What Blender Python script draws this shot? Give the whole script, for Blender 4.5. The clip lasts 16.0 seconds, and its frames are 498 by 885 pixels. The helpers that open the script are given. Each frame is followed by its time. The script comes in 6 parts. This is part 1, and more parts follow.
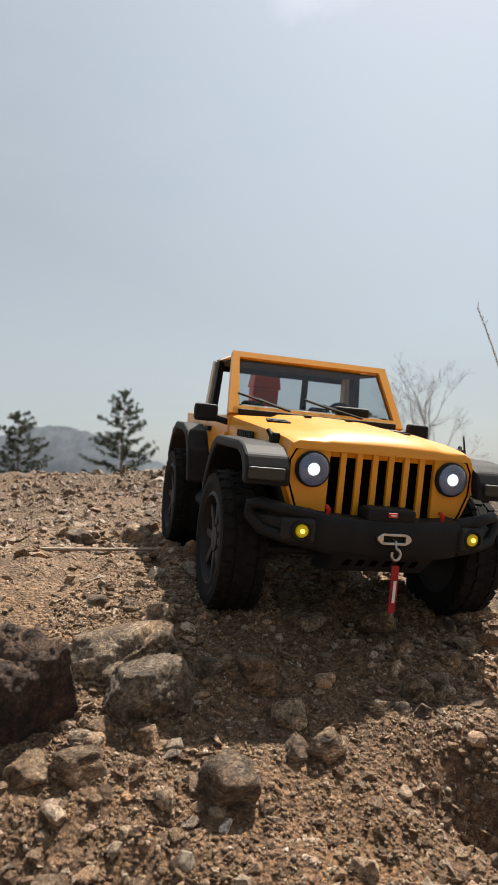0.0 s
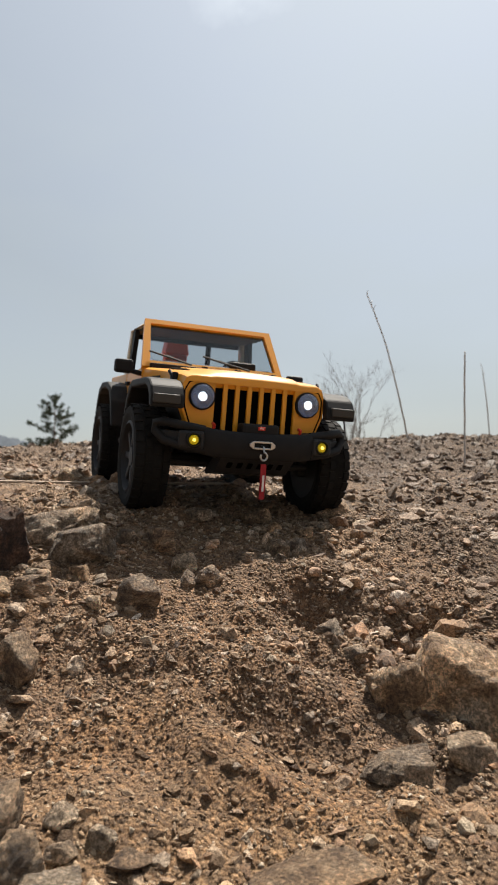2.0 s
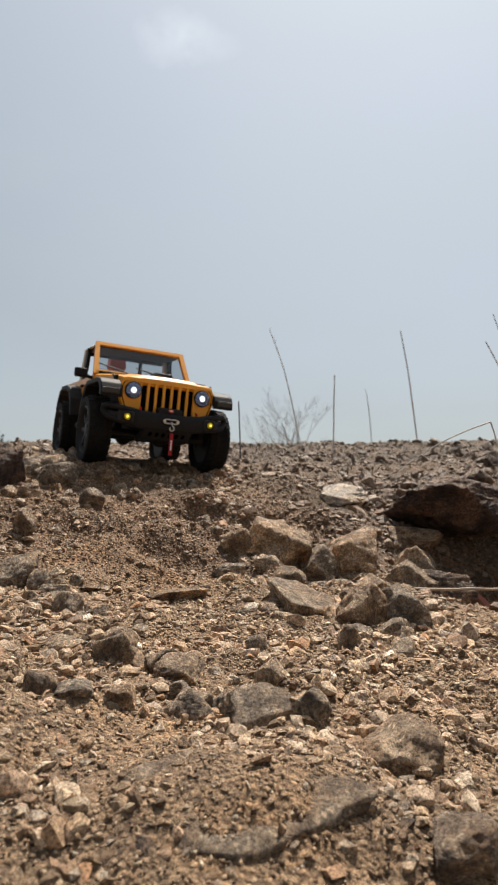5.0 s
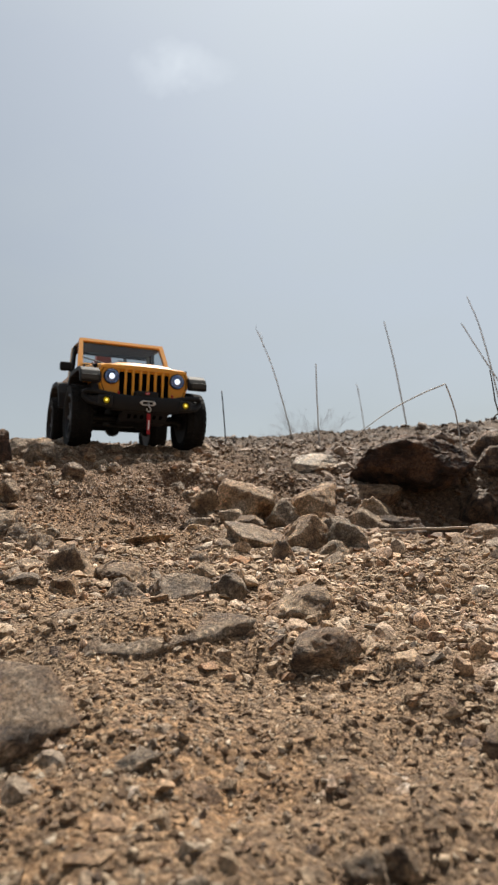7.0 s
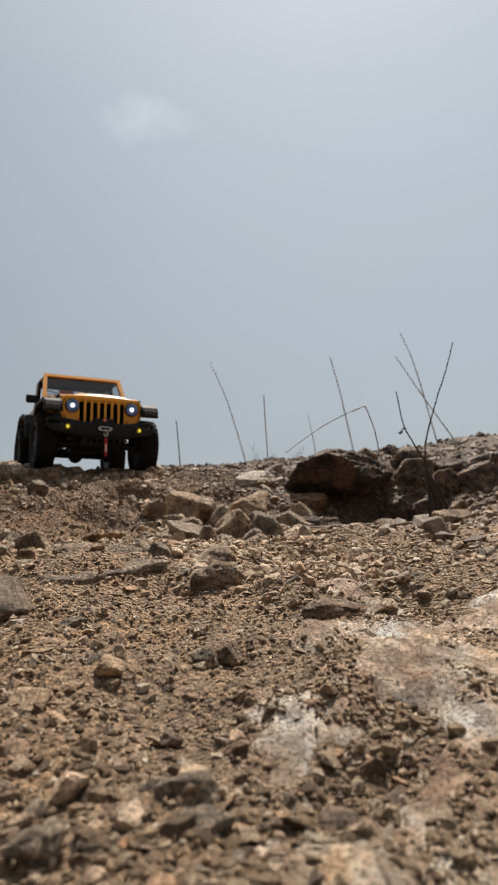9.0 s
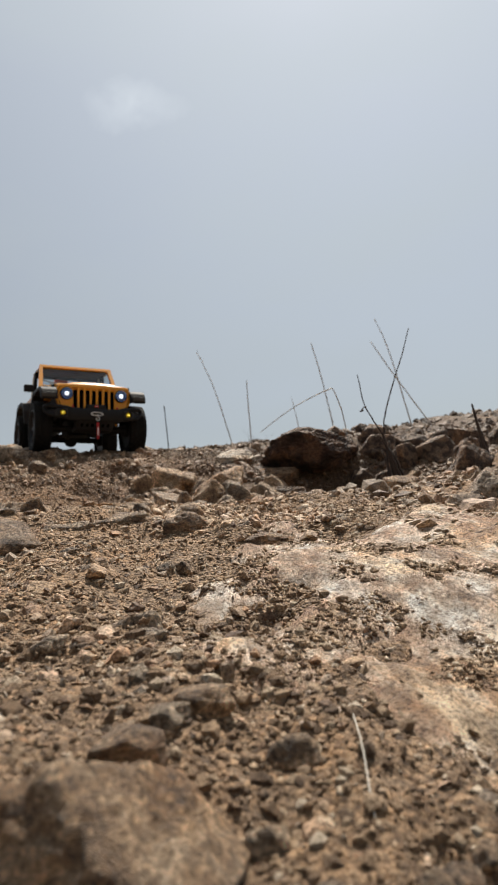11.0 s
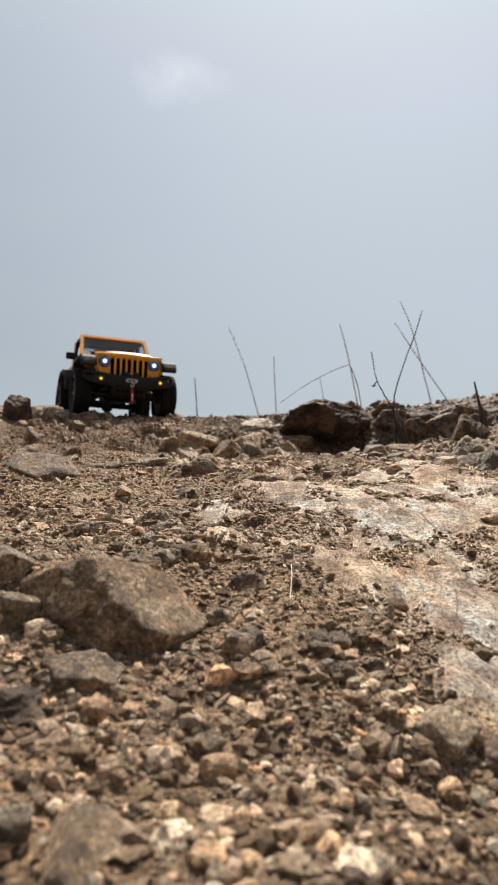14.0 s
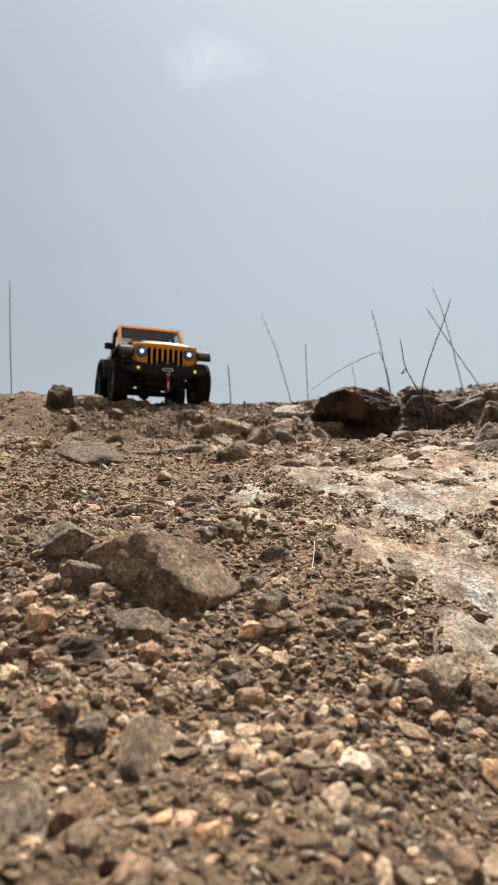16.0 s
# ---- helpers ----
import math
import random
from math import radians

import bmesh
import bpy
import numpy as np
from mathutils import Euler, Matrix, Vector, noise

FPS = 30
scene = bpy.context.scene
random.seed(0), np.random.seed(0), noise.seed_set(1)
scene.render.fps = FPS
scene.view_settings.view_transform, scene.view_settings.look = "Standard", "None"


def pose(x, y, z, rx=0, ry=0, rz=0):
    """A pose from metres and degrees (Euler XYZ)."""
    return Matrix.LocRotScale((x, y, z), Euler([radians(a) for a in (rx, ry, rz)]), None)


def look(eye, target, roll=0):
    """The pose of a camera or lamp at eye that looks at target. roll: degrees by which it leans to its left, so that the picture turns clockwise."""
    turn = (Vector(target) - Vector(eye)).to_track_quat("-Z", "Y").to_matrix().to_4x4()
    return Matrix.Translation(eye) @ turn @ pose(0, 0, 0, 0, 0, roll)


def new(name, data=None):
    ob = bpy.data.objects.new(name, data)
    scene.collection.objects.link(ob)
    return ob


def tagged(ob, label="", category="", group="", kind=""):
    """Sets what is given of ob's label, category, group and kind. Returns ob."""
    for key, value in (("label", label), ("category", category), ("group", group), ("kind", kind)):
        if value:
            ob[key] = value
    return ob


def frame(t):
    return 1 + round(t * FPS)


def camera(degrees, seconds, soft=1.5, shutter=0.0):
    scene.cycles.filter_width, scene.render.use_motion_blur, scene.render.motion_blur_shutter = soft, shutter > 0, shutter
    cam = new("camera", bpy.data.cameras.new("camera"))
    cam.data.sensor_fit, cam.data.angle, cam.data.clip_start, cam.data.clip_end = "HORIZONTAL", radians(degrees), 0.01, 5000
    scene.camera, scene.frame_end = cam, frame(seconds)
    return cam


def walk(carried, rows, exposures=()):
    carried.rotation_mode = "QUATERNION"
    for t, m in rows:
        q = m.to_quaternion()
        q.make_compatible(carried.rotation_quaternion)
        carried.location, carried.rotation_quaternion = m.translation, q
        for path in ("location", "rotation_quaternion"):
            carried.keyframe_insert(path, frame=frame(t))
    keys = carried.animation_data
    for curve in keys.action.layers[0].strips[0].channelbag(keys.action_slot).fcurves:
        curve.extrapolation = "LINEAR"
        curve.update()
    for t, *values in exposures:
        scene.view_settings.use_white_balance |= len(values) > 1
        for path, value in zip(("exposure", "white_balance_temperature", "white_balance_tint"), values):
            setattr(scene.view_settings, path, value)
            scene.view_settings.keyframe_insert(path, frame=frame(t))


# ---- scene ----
cam = camera(41.0, 16.0, soft=1.15)
PATH = [
    (0, (0.009, -0.032, 0.446), (0.009, 1.966, 0.538), 0.1),
    (0.5, (0.02, -0.063, 0.434), (0.073, 1.934, 0.531), -0.2),
    (1, (0.032, -0.097, 0.426), (0.139, 1.897, 0.524), -0.8),
    (1.5, (0.04, -0.146, 0.41), (0.194, 1.845, 0.507), -1.5),
    (2, (0.037, -0.202, 0.37), (0.232, 1.786, 0.465), -1.7),
    (2.5, (0.026, -0.252, 0.342), (0.264, 1.731, 0.438), -1.3),
    (3, (0.018, -0.296, 0.327), (0.303, 1.68, 0.443), -0.6),
    (3.5, (0.019, -0.37, 0.318), (0.35, 1.597, 0.459), -0.0),
    (4, (0.031, -0.487, 0.316), (0.398, 1.472, 0.478), -0.4),
    (4.2, (0.029, -0.525, 0.31), (0.404, 1.432, 0.478), -0.5),
    (6.3, (0.074, -0.624, 0.192), (0.406, 1.335, 0.417), -3.1),
    (6.5, (0.081, -0.635, 0.188), (0.404, 1.325, 0.419), -3.6),
    (7, (0.096, -0.667, 0.181), (0.422, 1.291, 0.426), -4.3),
    (7.5, (0.103, -0.708, 0.167), (0.449, 1.242, 0.444), -4.6),
    (8, (0.119, -0.741, 0.155), (0.492, 1.198, 0.471), -4.8),
    (8.5, (0.12, -0.772, 0.133), (0.521, 1.157, 0.475), -5.2),
    (9, (0.116, -0.814, 0.118), (0.533, 1.11, 0.473), -6.1),
    (9.2, (0.119, -0.829, 0.112), (0.539, 1.094, 0.469), -6.5),
    (11.3, (0.125, -0.952, 0.075), (0.549, 0.977, 0.388), -7.4),
    (11.5, (0.128, -0.956, 0.073), (0.556, 0.973, 0.386), -7.3),
    (12, (0.139, -0.963, 0.066), (0.579, 0.965, 0.364), -7.0),
    (12.5, (0.144, -0.985, 0.054), (0.575, 0.948, 0.33), -6.5),
    (13, (0.143, -1.014, 0.045), (0.544, 0.928, 0.305), -6.1),
    (13.5, (0.133, -1.038, 0.038), (0.49, 0.912, 0.297), -5.4),
    (14, (0.127, -1.053, 0.033), (0.447, 0.903, 0.301), -4.7),
    (14.5, (0.124, -1.07, 0.035), (0.417, 0.889, 0.309), -4.4),
    (15, (0.123, -1.08, 0.036), (0.388, 0.884, 0.307), -4.5),
    (15.5, (0.124, -1.09, 0.036), (0.36, 0.879, 0.289), -4.6),
    (16, (0.123, -1.103, 0.03), (0.34, 0.871, 0.26), -4.6),
]
walk(cam, [(t, look(eye, target, roll)) for t, eye, target, roll in PATH],
     exposures=[(0, 0.72), (2, 0.67), (4.2, 0.60), (7, 0.54), (9, 0.31), (11.5, 0.42), (12.5, 0.42), (14, 0.54), (16, 0.57)])
cam.data.dof.use_dof, cam.data.dof.focus_distance, cam.data.dof.aperture_fstop = True, 0.50, 23.0

# ---- world, sun, exposure ----
WISP = (0.025, 0.752, 0.542)                      # a direction, less half the tatter
world = bpy.data.worlds.new("sky")
scene.world = world
world.use_nodes = True
wn, wl = world.node_tree.nodes, world.node_tree.links
SUN_ELEV, SUN_AZIM = radians(61), radians(31)     # azimuth from +y towards +x
sky = wn.new("ShaderNodeTexSky")
sky.sky_type, sky.sun_disc = "NISHITA", False
sky.sun_elevation, sky.sun_rotation = SUN_ELEV, SUN_AZIM
sky.air_density, sky.dust_density, sky.ozone_density = 1.2, 1.1, 2.0
calm = wn.new("ShaderNodeHueSaturation")
calm.inputs["Saturation"].default_value = 0.52
wl.new(sky.outputs[0], calm.inputs["Color"])
haze = wn.new("ShaderNodeMix")
haze.data_type = "RGBA"
haze.inputs[7].default_value = (5.32, 5.9, 6.15, 1)
sky_dir = wn.new("ShaderNodeTexCoord")
stretch = wn.new("ShaderNodeMapping")
stretch.inputs["Scale"].default_value = (1.0, 1.0, 2.4)
wl.new(sky_dir.outputs["Generated"], stretch.inputs[0])
veil = wn.new("ShaderNodeTexNoise")
veil.inputs["Scale"].default_value, veil.inputs["Detail"].default_value = 2.6, 5
wl.new(stretch.outputs[0], veil.inputs["Vector"])
thin = wn.new("ShaderNodeMapRange")
thin.inputs[1].default_value, thin.inputs[2].default_value, thin.inputs[3].default_value, thin.inputs[4].default_value = 0.40, 0.72, 0.36, 0.64
wl.new(veil.outputs[0], thin.inputs[0])
wl.new(thin.outputs[0], haze.inputs[0])
wl.new(calm.outputs[0], haze.inputs[6])
# one faint wisp of high cloud
wisp_at = wn.new("ShaderNodeVectorMath")
wisp_at.operation = "MULTIPLY_ADD"
wisp_at.inputs[1].default_value, wisp_at.inputs[2].default_value = (0.10, 0.10, 0.10), WISP
tatter = wn.new("ShaderNodeTexNoise")
tatter.inputs["Scale"].default_value, tatter.inputs["Detail"].default_value = 14.0, 6
wl.new(sky_dir.outputs["Generated"], tatter.inputs["Vector"])
wl.new(tatter.outputs["Color"], wisp_at.inputs[0])
gap = wn.new("ShaderNodeVectorMath")
gap.operation = "SUBTRACT"
wl.new(sky_dir.outputs["Generated"], gap.inputs[0])
wl.new(wisp_at.outputs[0], gap.inputs[1])
flat = wn.new("ShaderNodeMapping")
flat.inputs["Rotation"].default_value, flat.inputs["Scale"].default_value = (0, radians(-24), 0), (0.72, 1.0, 2.1)
wl.new(gap.outputs[0], flat.inputs[0])
off_wisp = wn.new("ShaderNodeVectorMath")
off_wisp.operation = "LENGTH"
wl.new(flat.outputs[0], off_wisp.inputs[0])
wisp_in = wn.new("ShaderNodeMapRange")
wisp_in.inputs[1].default_value, wisp_in.inputs[2].default_value, wisp_in.inputs[3].default_value, wisp_in.inputs[4].default_value = 0.0, 0.055, 0.32, 0.0
wl.new(off_wisp.outputs["Value"], wisp_in.inputs[0])
cloud = wn.new("ShaderNodeMix")
cloud.data_type = "RGBA"
cloud.inputs[7].default_value = (8.6, 9.2, 9.6, 1)
wl.new(wisp_in.outputs[0], cloud.inputs[0])
wl.new(haze.outputs[2], cloud.inputs[6])
# a hazy sky is darker on the side away from the sun
toward = wn.new("ShaderNodeVectorMath")
toward.operation = "DOT_PRODUCT"
toward.inputs[1].default_value = (math.sin(SUN_AZIM) * math.cos(SUN_ELEV), math.cos(SUN_AZIM) * math.cos(SUN_ELEV), math.sin(SUN_ELEV))
wl.new(sky_dir.outputs["Generated"], toward.inputs[0])
fall = wn.new("ShaderNodeMapRange")
fall.inputs[1].default_value, fall.inputs[2].default_value, fall.inputs[3].default_value, fall.inputs[4].default_value = -0.55, 0.28, 0.36, 1.0
wl.new(toward.outputs["Value"], fall.inputs[0])
dim = wn.new("ShaderNodeVectorMath")
dim.operation = "SCALE"
wl.new(cloud.outputs[2], dim.inputs[0])
# and glows round it
glow_in = wn.new("ShaderNodeMapRange")
glow_in.inputs[1].default_value, glow_in.inputs[2].default_value, glow_in.inputs[3].default_value, glow_in.inputs[4].default_value = 0.60, 0.97, 1.0, 1.42
wl.new(toward.outputs["Value"], glow_in.inputs[0])
both = wn.new("ShaderNodeMath")
both.operation = "MULTIPLY"
wl.new(fall.outputs[0], both.inputs[0])
wl.new(glow_in.outputs[0], both.inputs[1])
wl.new(both.outputs[0], dim.inputs["Scale"])
wl.new(dim.outputs[0], wn["Background"].inputs[0])
wn["Background"].inputs[1].default_value = 0.060
sun = new("sun", bpy.data.lights.new("sun", "SUN"))
sun.data.energy, sun.data.angle, sun.data.color = 5.0, radians(1.0), (1.0, 0.925, 0.82)
to_sun = Vector((math.sin(SUN_AZIM) * math.cos(SUN_ELEV), math.cos(SUN_AZIM) * math.cos(SUN_ELEV), math.sin(SUN_ELEV)))
sun.matrix_world = look(to_sun * 50, (0, 0, 0))

# ---- materials ----
def material(name, colour, rough=0.8, metal=0.0):
    m = bpy.data.materials.new(name)
    m.use_nodes = True
    b = m.node_tree.nodes["Principled BSDF"]
    b.inputs["Base Color"].default_value = (*colour, 1)
    b.inputs["Roughness"].default_value = rough
    b.inputs["Metallic"].default_value = metal
    return m


def ramp(nt, socket, stops):
    r = nt.nodes.new("ShaderNodeValToRGB")
    e = r.color_ramp.elements
    while len(e) < len(stops):
        e.new(0.5)
    for el, (p, c) in zip(e, stops):
        el.position, el.color = p, (*c, 1)
    nt.links.new(socket, r.inputs[0])
    return r.outputs[0]


def noise_tex(nt, vec, scale, detail=6, rough=0.6):
    n = nt.nodes.new("ShaderNodeTexNoise")
    n.inputs["Scale"].default_value, n.inputs["Detail"].default_value, n.inputs["Roughness"].default_value = scale, detail, rough
    nt.links.new(vec, n.inputs["Vector"])
    return n.outputs[0]


def mix(nt, fac, a, b, kind="MIX"):
    m = nt.nodes.new("ShaderNodeMix")
    m.data_type, m.blend_type = "RGBA", kind
    for value, socket in ((fac, m.inputs["Factor"]), (a, m.inputs["A"]), (b, m.inputs["B"])):
        socket = m.inputs[{"Factor": 0, "A": 6, "B": 7}[socket.name]]
        if isinstance(value, (int, float)):
            socket.default_value = value
        elif isinstance(value, tuple):
            socket.default_value = (*value, 1)
        else:
            nt.links.new(value, socket)
    return m.outputs[2]


def bump(nt, height, strength, distance):
    b = nt.nodes.new("ShaderNodeBump")
    b.inputs["Strength"].default_value, b.inputs["Distance"].default_value = strength, distance
    nt.links.new(height, b.inputs["Height"])
    nt.links.new(b.outputs[0], nt.nodes["Principled BSDF"].inputs["Normal"])


def colour_to(nt, socket):
    nt.links.new(socket, nt.nodes["Principled BSDF"].inputs["Base Color"])


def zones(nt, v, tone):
    """The earth of the hill is not one: duller stony ground on the hilltop and among the tumbled rocks, pale sand
    below. The steep bank is redder and darker, partly its shade put into the colour.
    """
    sep = nt.nodes.new("ShaderNodeSeparateXYZ")
    nt.links.new(v, sep.inputs[0])
    wander = noise_tex(nt, v, 5.5, 5)

    def along(socket, lo, hi, stops):
        r = nt.nodes.new("ShaderNodeMapRange")
        r.inputs[1].default_value, r.inputs[2].default_value = lo, hi
        nt.links.new(socket, r.inputs[0])
        a = nt.nodes.new("ShaderNodeMath")
        a.operation = "MULTIPLY_ADD"
        a.inputs[1].default_value = 0.16
        nt.links.new(wander, a.inputs[0])
        nt.links.new(r.outputs[0], a.inputs[2])
        return ramp(nt, a.outputs[0], stops)

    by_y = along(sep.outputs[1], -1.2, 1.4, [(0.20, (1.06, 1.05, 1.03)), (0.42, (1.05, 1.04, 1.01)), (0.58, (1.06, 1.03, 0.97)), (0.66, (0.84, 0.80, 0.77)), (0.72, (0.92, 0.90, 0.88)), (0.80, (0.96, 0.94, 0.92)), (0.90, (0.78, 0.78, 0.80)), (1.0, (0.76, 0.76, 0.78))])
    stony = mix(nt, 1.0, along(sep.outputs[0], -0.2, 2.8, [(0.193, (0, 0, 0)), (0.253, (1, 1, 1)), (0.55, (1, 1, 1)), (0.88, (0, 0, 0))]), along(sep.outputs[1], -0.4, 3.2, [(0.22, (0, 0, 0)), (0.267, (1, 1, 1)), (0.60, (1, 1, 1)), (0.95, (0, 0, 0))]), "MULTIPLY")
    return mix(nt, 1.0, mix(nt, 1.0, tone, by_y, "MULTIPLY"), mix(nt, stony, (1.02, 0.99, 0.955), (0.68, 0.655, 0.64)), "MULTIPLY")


def soil_material():
    m = material("dry_soil", (0.3, 0.2, 0.12), 0.85)
    nt = m.node_tree
    v = nt.nodes.new("ShaderNodeNewGeometry").outputs["Position"]
    fine = ramp(nt, noise_tex(nt, v, 260, 8, 0.7), [(0.42, (0.125, 0.082, 0.050)), (0.5, (0.212, 0.145, 0.091)), (0.58, (0.325, 0.235, 0.157))])
    tint = ramp(nt, noise_tex(nt, v, 7, 4), [(0.35, (0.78, 0.77, 0.78)), (0.55, (1, 0.97, 0.93)), (0.7, (1.12, 1.0, 0.84))])
    grit = ramp(nt, noise_tex(nt, v, 900, 3, 0.7), [(0.40, (0.64, 0.64, 0.64)), (0.60, (1.24, 1.24, 1.24))])
    tone = mix(nt, 1.0, mix(nt, 1.0, fine, tint, "MULTIPLY"), grit, "MULTIPLY")
    for scale, lo, hi in ((330, 0.75, 1.22), (120, 0.82, 1.15)):
        grain = nt.nodes.new("ShaderNodeTexVoronoi")
        grain.inputs["Scale"].default_value = scale
        nt.links.new(v, grain.inputs["Vector"])
        one = nt.nodes.new("ShaderNodeSeparateColor")
        nt.links.new(grain.outputs["Color"], one.inputs[0])
        tone = mix(nt, 1.0, tone, ramp(nt, one.outputs[0], [(0.0, (lo, lo, lo)), (1.0, (hi, hi * 0.97, hi * 0.93))]), "MULTIPLY")
    # a patch of darker, redder earth on the steep bank
    away = nt.nodes.new("ShaderNodeVectorMath")
    away.operation = "DISTANCE"
    away.inputs[1].default_value = (0.06, 0.36, 0.27)
    nt.links.new(v, away.inputs[0])
    rag = nt.nodes.new("ShaderNodeMath")
    rag.operation = "MULTIPLY_ADD"
    rag.inputs[1].default_value = 0.35
    nt.links.new(noise_tex(nt, v, 9, 5), rag.inputs[0])
    nt.links.new(away.outputs["Value"], rag.inputs[2])
    bank_tint = ramp(nt, rag.outputs[0], [(0.28, (0.95, 0.87, 0.80)), (0.50, (1, 1, 1))])
    tone = mix(nt, 1.0, tone, bank_tint, "MULTIPLY")
    # looser ochre sand in the trough and beside the bedrock
    for centre, near, off in (((0.075, 0.185, 0.20), 0.16, 0.30),):
        away = nt.nodes.new("ShaderNodeVectorMath")
        away.operation = "DISTANCE"
        away.inputs[1].default_value = centre
        nt.links.new(v, away.inputs[0])
        rag = nt.nodes.new("ShaderNodeMath")
        rag.operation = "MULTIPLY_ADD"
        rag.inputs[1].default_value = 0.25
        nt.links.new(noise_tex(nt, v, 11, 5), rag.inputs[0])
        nt.links.new(away.outputs["Value"], rag.inputs[2])
        tone = mix(nt, 1.0, tone, ramp(nt, rag.outputs[0], [(near, (1.02, 0.985, 0.90)), (off, (1, 1, 1))]), "MULTIPLY")
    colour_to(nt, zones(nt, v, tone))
    cell = nt.nodes.new("ShaderNodeTexVoronoi")
    cell.inputs["Scale"].default_value = 330
    nt.links.new(v, cell.inputs["Vector"])
    lump = mix(nt, 0.5, noise_tex(nt, v, 420, 8, 0.75), ramp(nt, cell.outputs["Distance"], [(0.0, (1, 1, 1)), (0.7, (0, 0, 0))]))
    bump(nt, lump, 1.0, 0.0038)
    return m


def rock_material(name, dark, mid, light, scale=60, layered=False):
    m = material(name, mid, 0.68)
    nt = m.node_tree
    tc = nt.nodes.new("ShaderNodeTexCoord").outputs["Object"]
    if layered:
        mp = nt.nodes.new("ShaderNodeMapping")
        mp.inputs["Scale"].default_value, mp.inputs["Rotation"].default_value = (1, 1, 2), (0.5, 0.4, 0)
        nt.links.new(tc, mp.inputs[0])
        tc = mp.outputs[0]
    base = ramp(nt, noise_tex(nt, tc, scale, 9, 0.68), [(0.42, dark), (0.5, mid), (0.58, light)])
    speck = ramp(nt, noise_tex(nt, tc, 520, 5, 0.8), [(0.42, (0.52, 0.49, 0.46)), (0.5, (0.97, 0.97, 0.97)), (0.58, (1.38, 1.36, 1.33))])
    # coarse grains of the stone, each of its own shade
    grain = nt.nodes.new("ShaderNodeTexVoronoi")
    grain.inputs["Scale"].default_value = 430
    nt.links.new(tc, grain.inputs["Vector"])
    one = nt.nodes.new("ShaderNodeSeparateColor")
    nt.links.new(grain.outputs["Color"], one.inputs[0])
    speck = mix(nt, 1.0, speck, ramp(nt, one.outputs[0], [(0.0, (0.66, 0.64, 0.62)), (0.6, (1.0, 0.99, 0.98)), (1.0, (1.42, 1.40, 1.36))]), "MULTIPLY")
    info = nt.nodes.new("ShaderNodeObjectInfo").outputs["Random"]
    vary = ramp(nt, info, [(0.0, (0.84, 0.83, 0.81)), (0.35, (0.98, 0.96, 0.93)), (0.7, (1.16, 1.04, 0.90)), (1.0, (1.28, 1.25, 1.20))])
    rust = ramp(nt, noise_tex(nt, tc, 28, 7, 0.65), [(0.40, (0.84, 0.84, 0.86)), (0.5, (1.02, 0.99, 0.96)), (0.60, (1.15, 0.985, 0.83))])
    body = mix(nt, 1.0, mix(nt, 1.0, mix(nt, 1.0, base, rust, "MULTIPLY"), speck, "MULTIPLY"), vary, "MULTIPLY")
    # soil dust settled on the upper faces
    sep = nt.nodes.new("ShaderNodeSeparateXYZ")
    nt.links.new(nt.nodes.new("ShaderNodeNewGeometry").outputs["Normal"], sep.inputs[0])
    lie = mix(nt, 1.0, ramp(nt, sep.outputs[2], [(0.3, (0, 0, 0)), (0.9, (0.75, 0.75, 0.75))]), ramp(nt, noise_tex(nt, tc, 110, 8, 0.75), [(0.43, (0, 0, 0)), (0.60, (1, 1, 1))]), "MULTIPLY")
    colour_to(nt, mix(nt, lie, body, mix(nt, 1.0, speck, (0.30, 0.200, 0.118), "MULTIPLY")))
    bump(nt, mix(nt, 0.45, noise_tex(nt, tc, 150, 10, 0.78), noise_tex(nt, tc, 620, 6, 0.8)), 1.0, 0.014)
    return m


def gravel_material(name="crushed_gravel", rough=1.0, deep=0.0018, single=False, lift=1.0):
    m = material(name, (0.3, 0.26, 0.21), 0.66)
    nt = m.node_tree
    g = nt.nodes.new("ShaderNodeNewGeometry")
    chance = nt.nodes.new("ShaderNodeObjectInfo").outputs["Random"] if single else g.outputs["Random Per Island"]
    tone = ramp(nt, chance, [(0.0, (0.105, 0.070, 0.048)), (0.14, (0.245, 0.155, 0.092)), (0.34, (0.325, 0.228, 0.145)), (0.50, (0.265, 0.222, 0.178)), (0.64, (0.375, 0.270, 0.172)), (0.80, (0.41, 0.345, 0.272)), (0.91, (0.36, 0.205, 0.108)), (1.0, (0.60, 0.545, 0.475))])
    if single:
        tone = mix(nt, 0.45, tone, (0.27, 0.19, 0.12))
    tone = mix(nt, 1.0, tone, ramp(nt, noise_tex(nt, g.outputs["Position"], 130, 5, 0.7), [(0.40, (0.62, 0.56, 0.51)), (0.5, (1.0, 0.97, 0.93)), (0.60, (1.28, 1.24, 1.2))]), "MULTIPLY")
    tone = mix(nt, 1.0, tone, (lift, lift * 1.01, lift * 1.04), "MULTIPLY")
    speck = ramp(nt, noise_tex(nt, g.outputs["Position"], 700, 4, 0.7), [(0.41, (0.5, 0.48, 0.45)), (0.5, (1, 1, 1)), (0.59, (1.32, 1.29, 1.24))])
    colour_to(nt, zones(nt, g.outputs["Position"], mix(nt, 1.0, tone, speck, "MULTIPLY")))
    bump(nt, noise_tex(nt, g.outputs["Position"], 380, 8, 0.8), rough, deep)
    return m


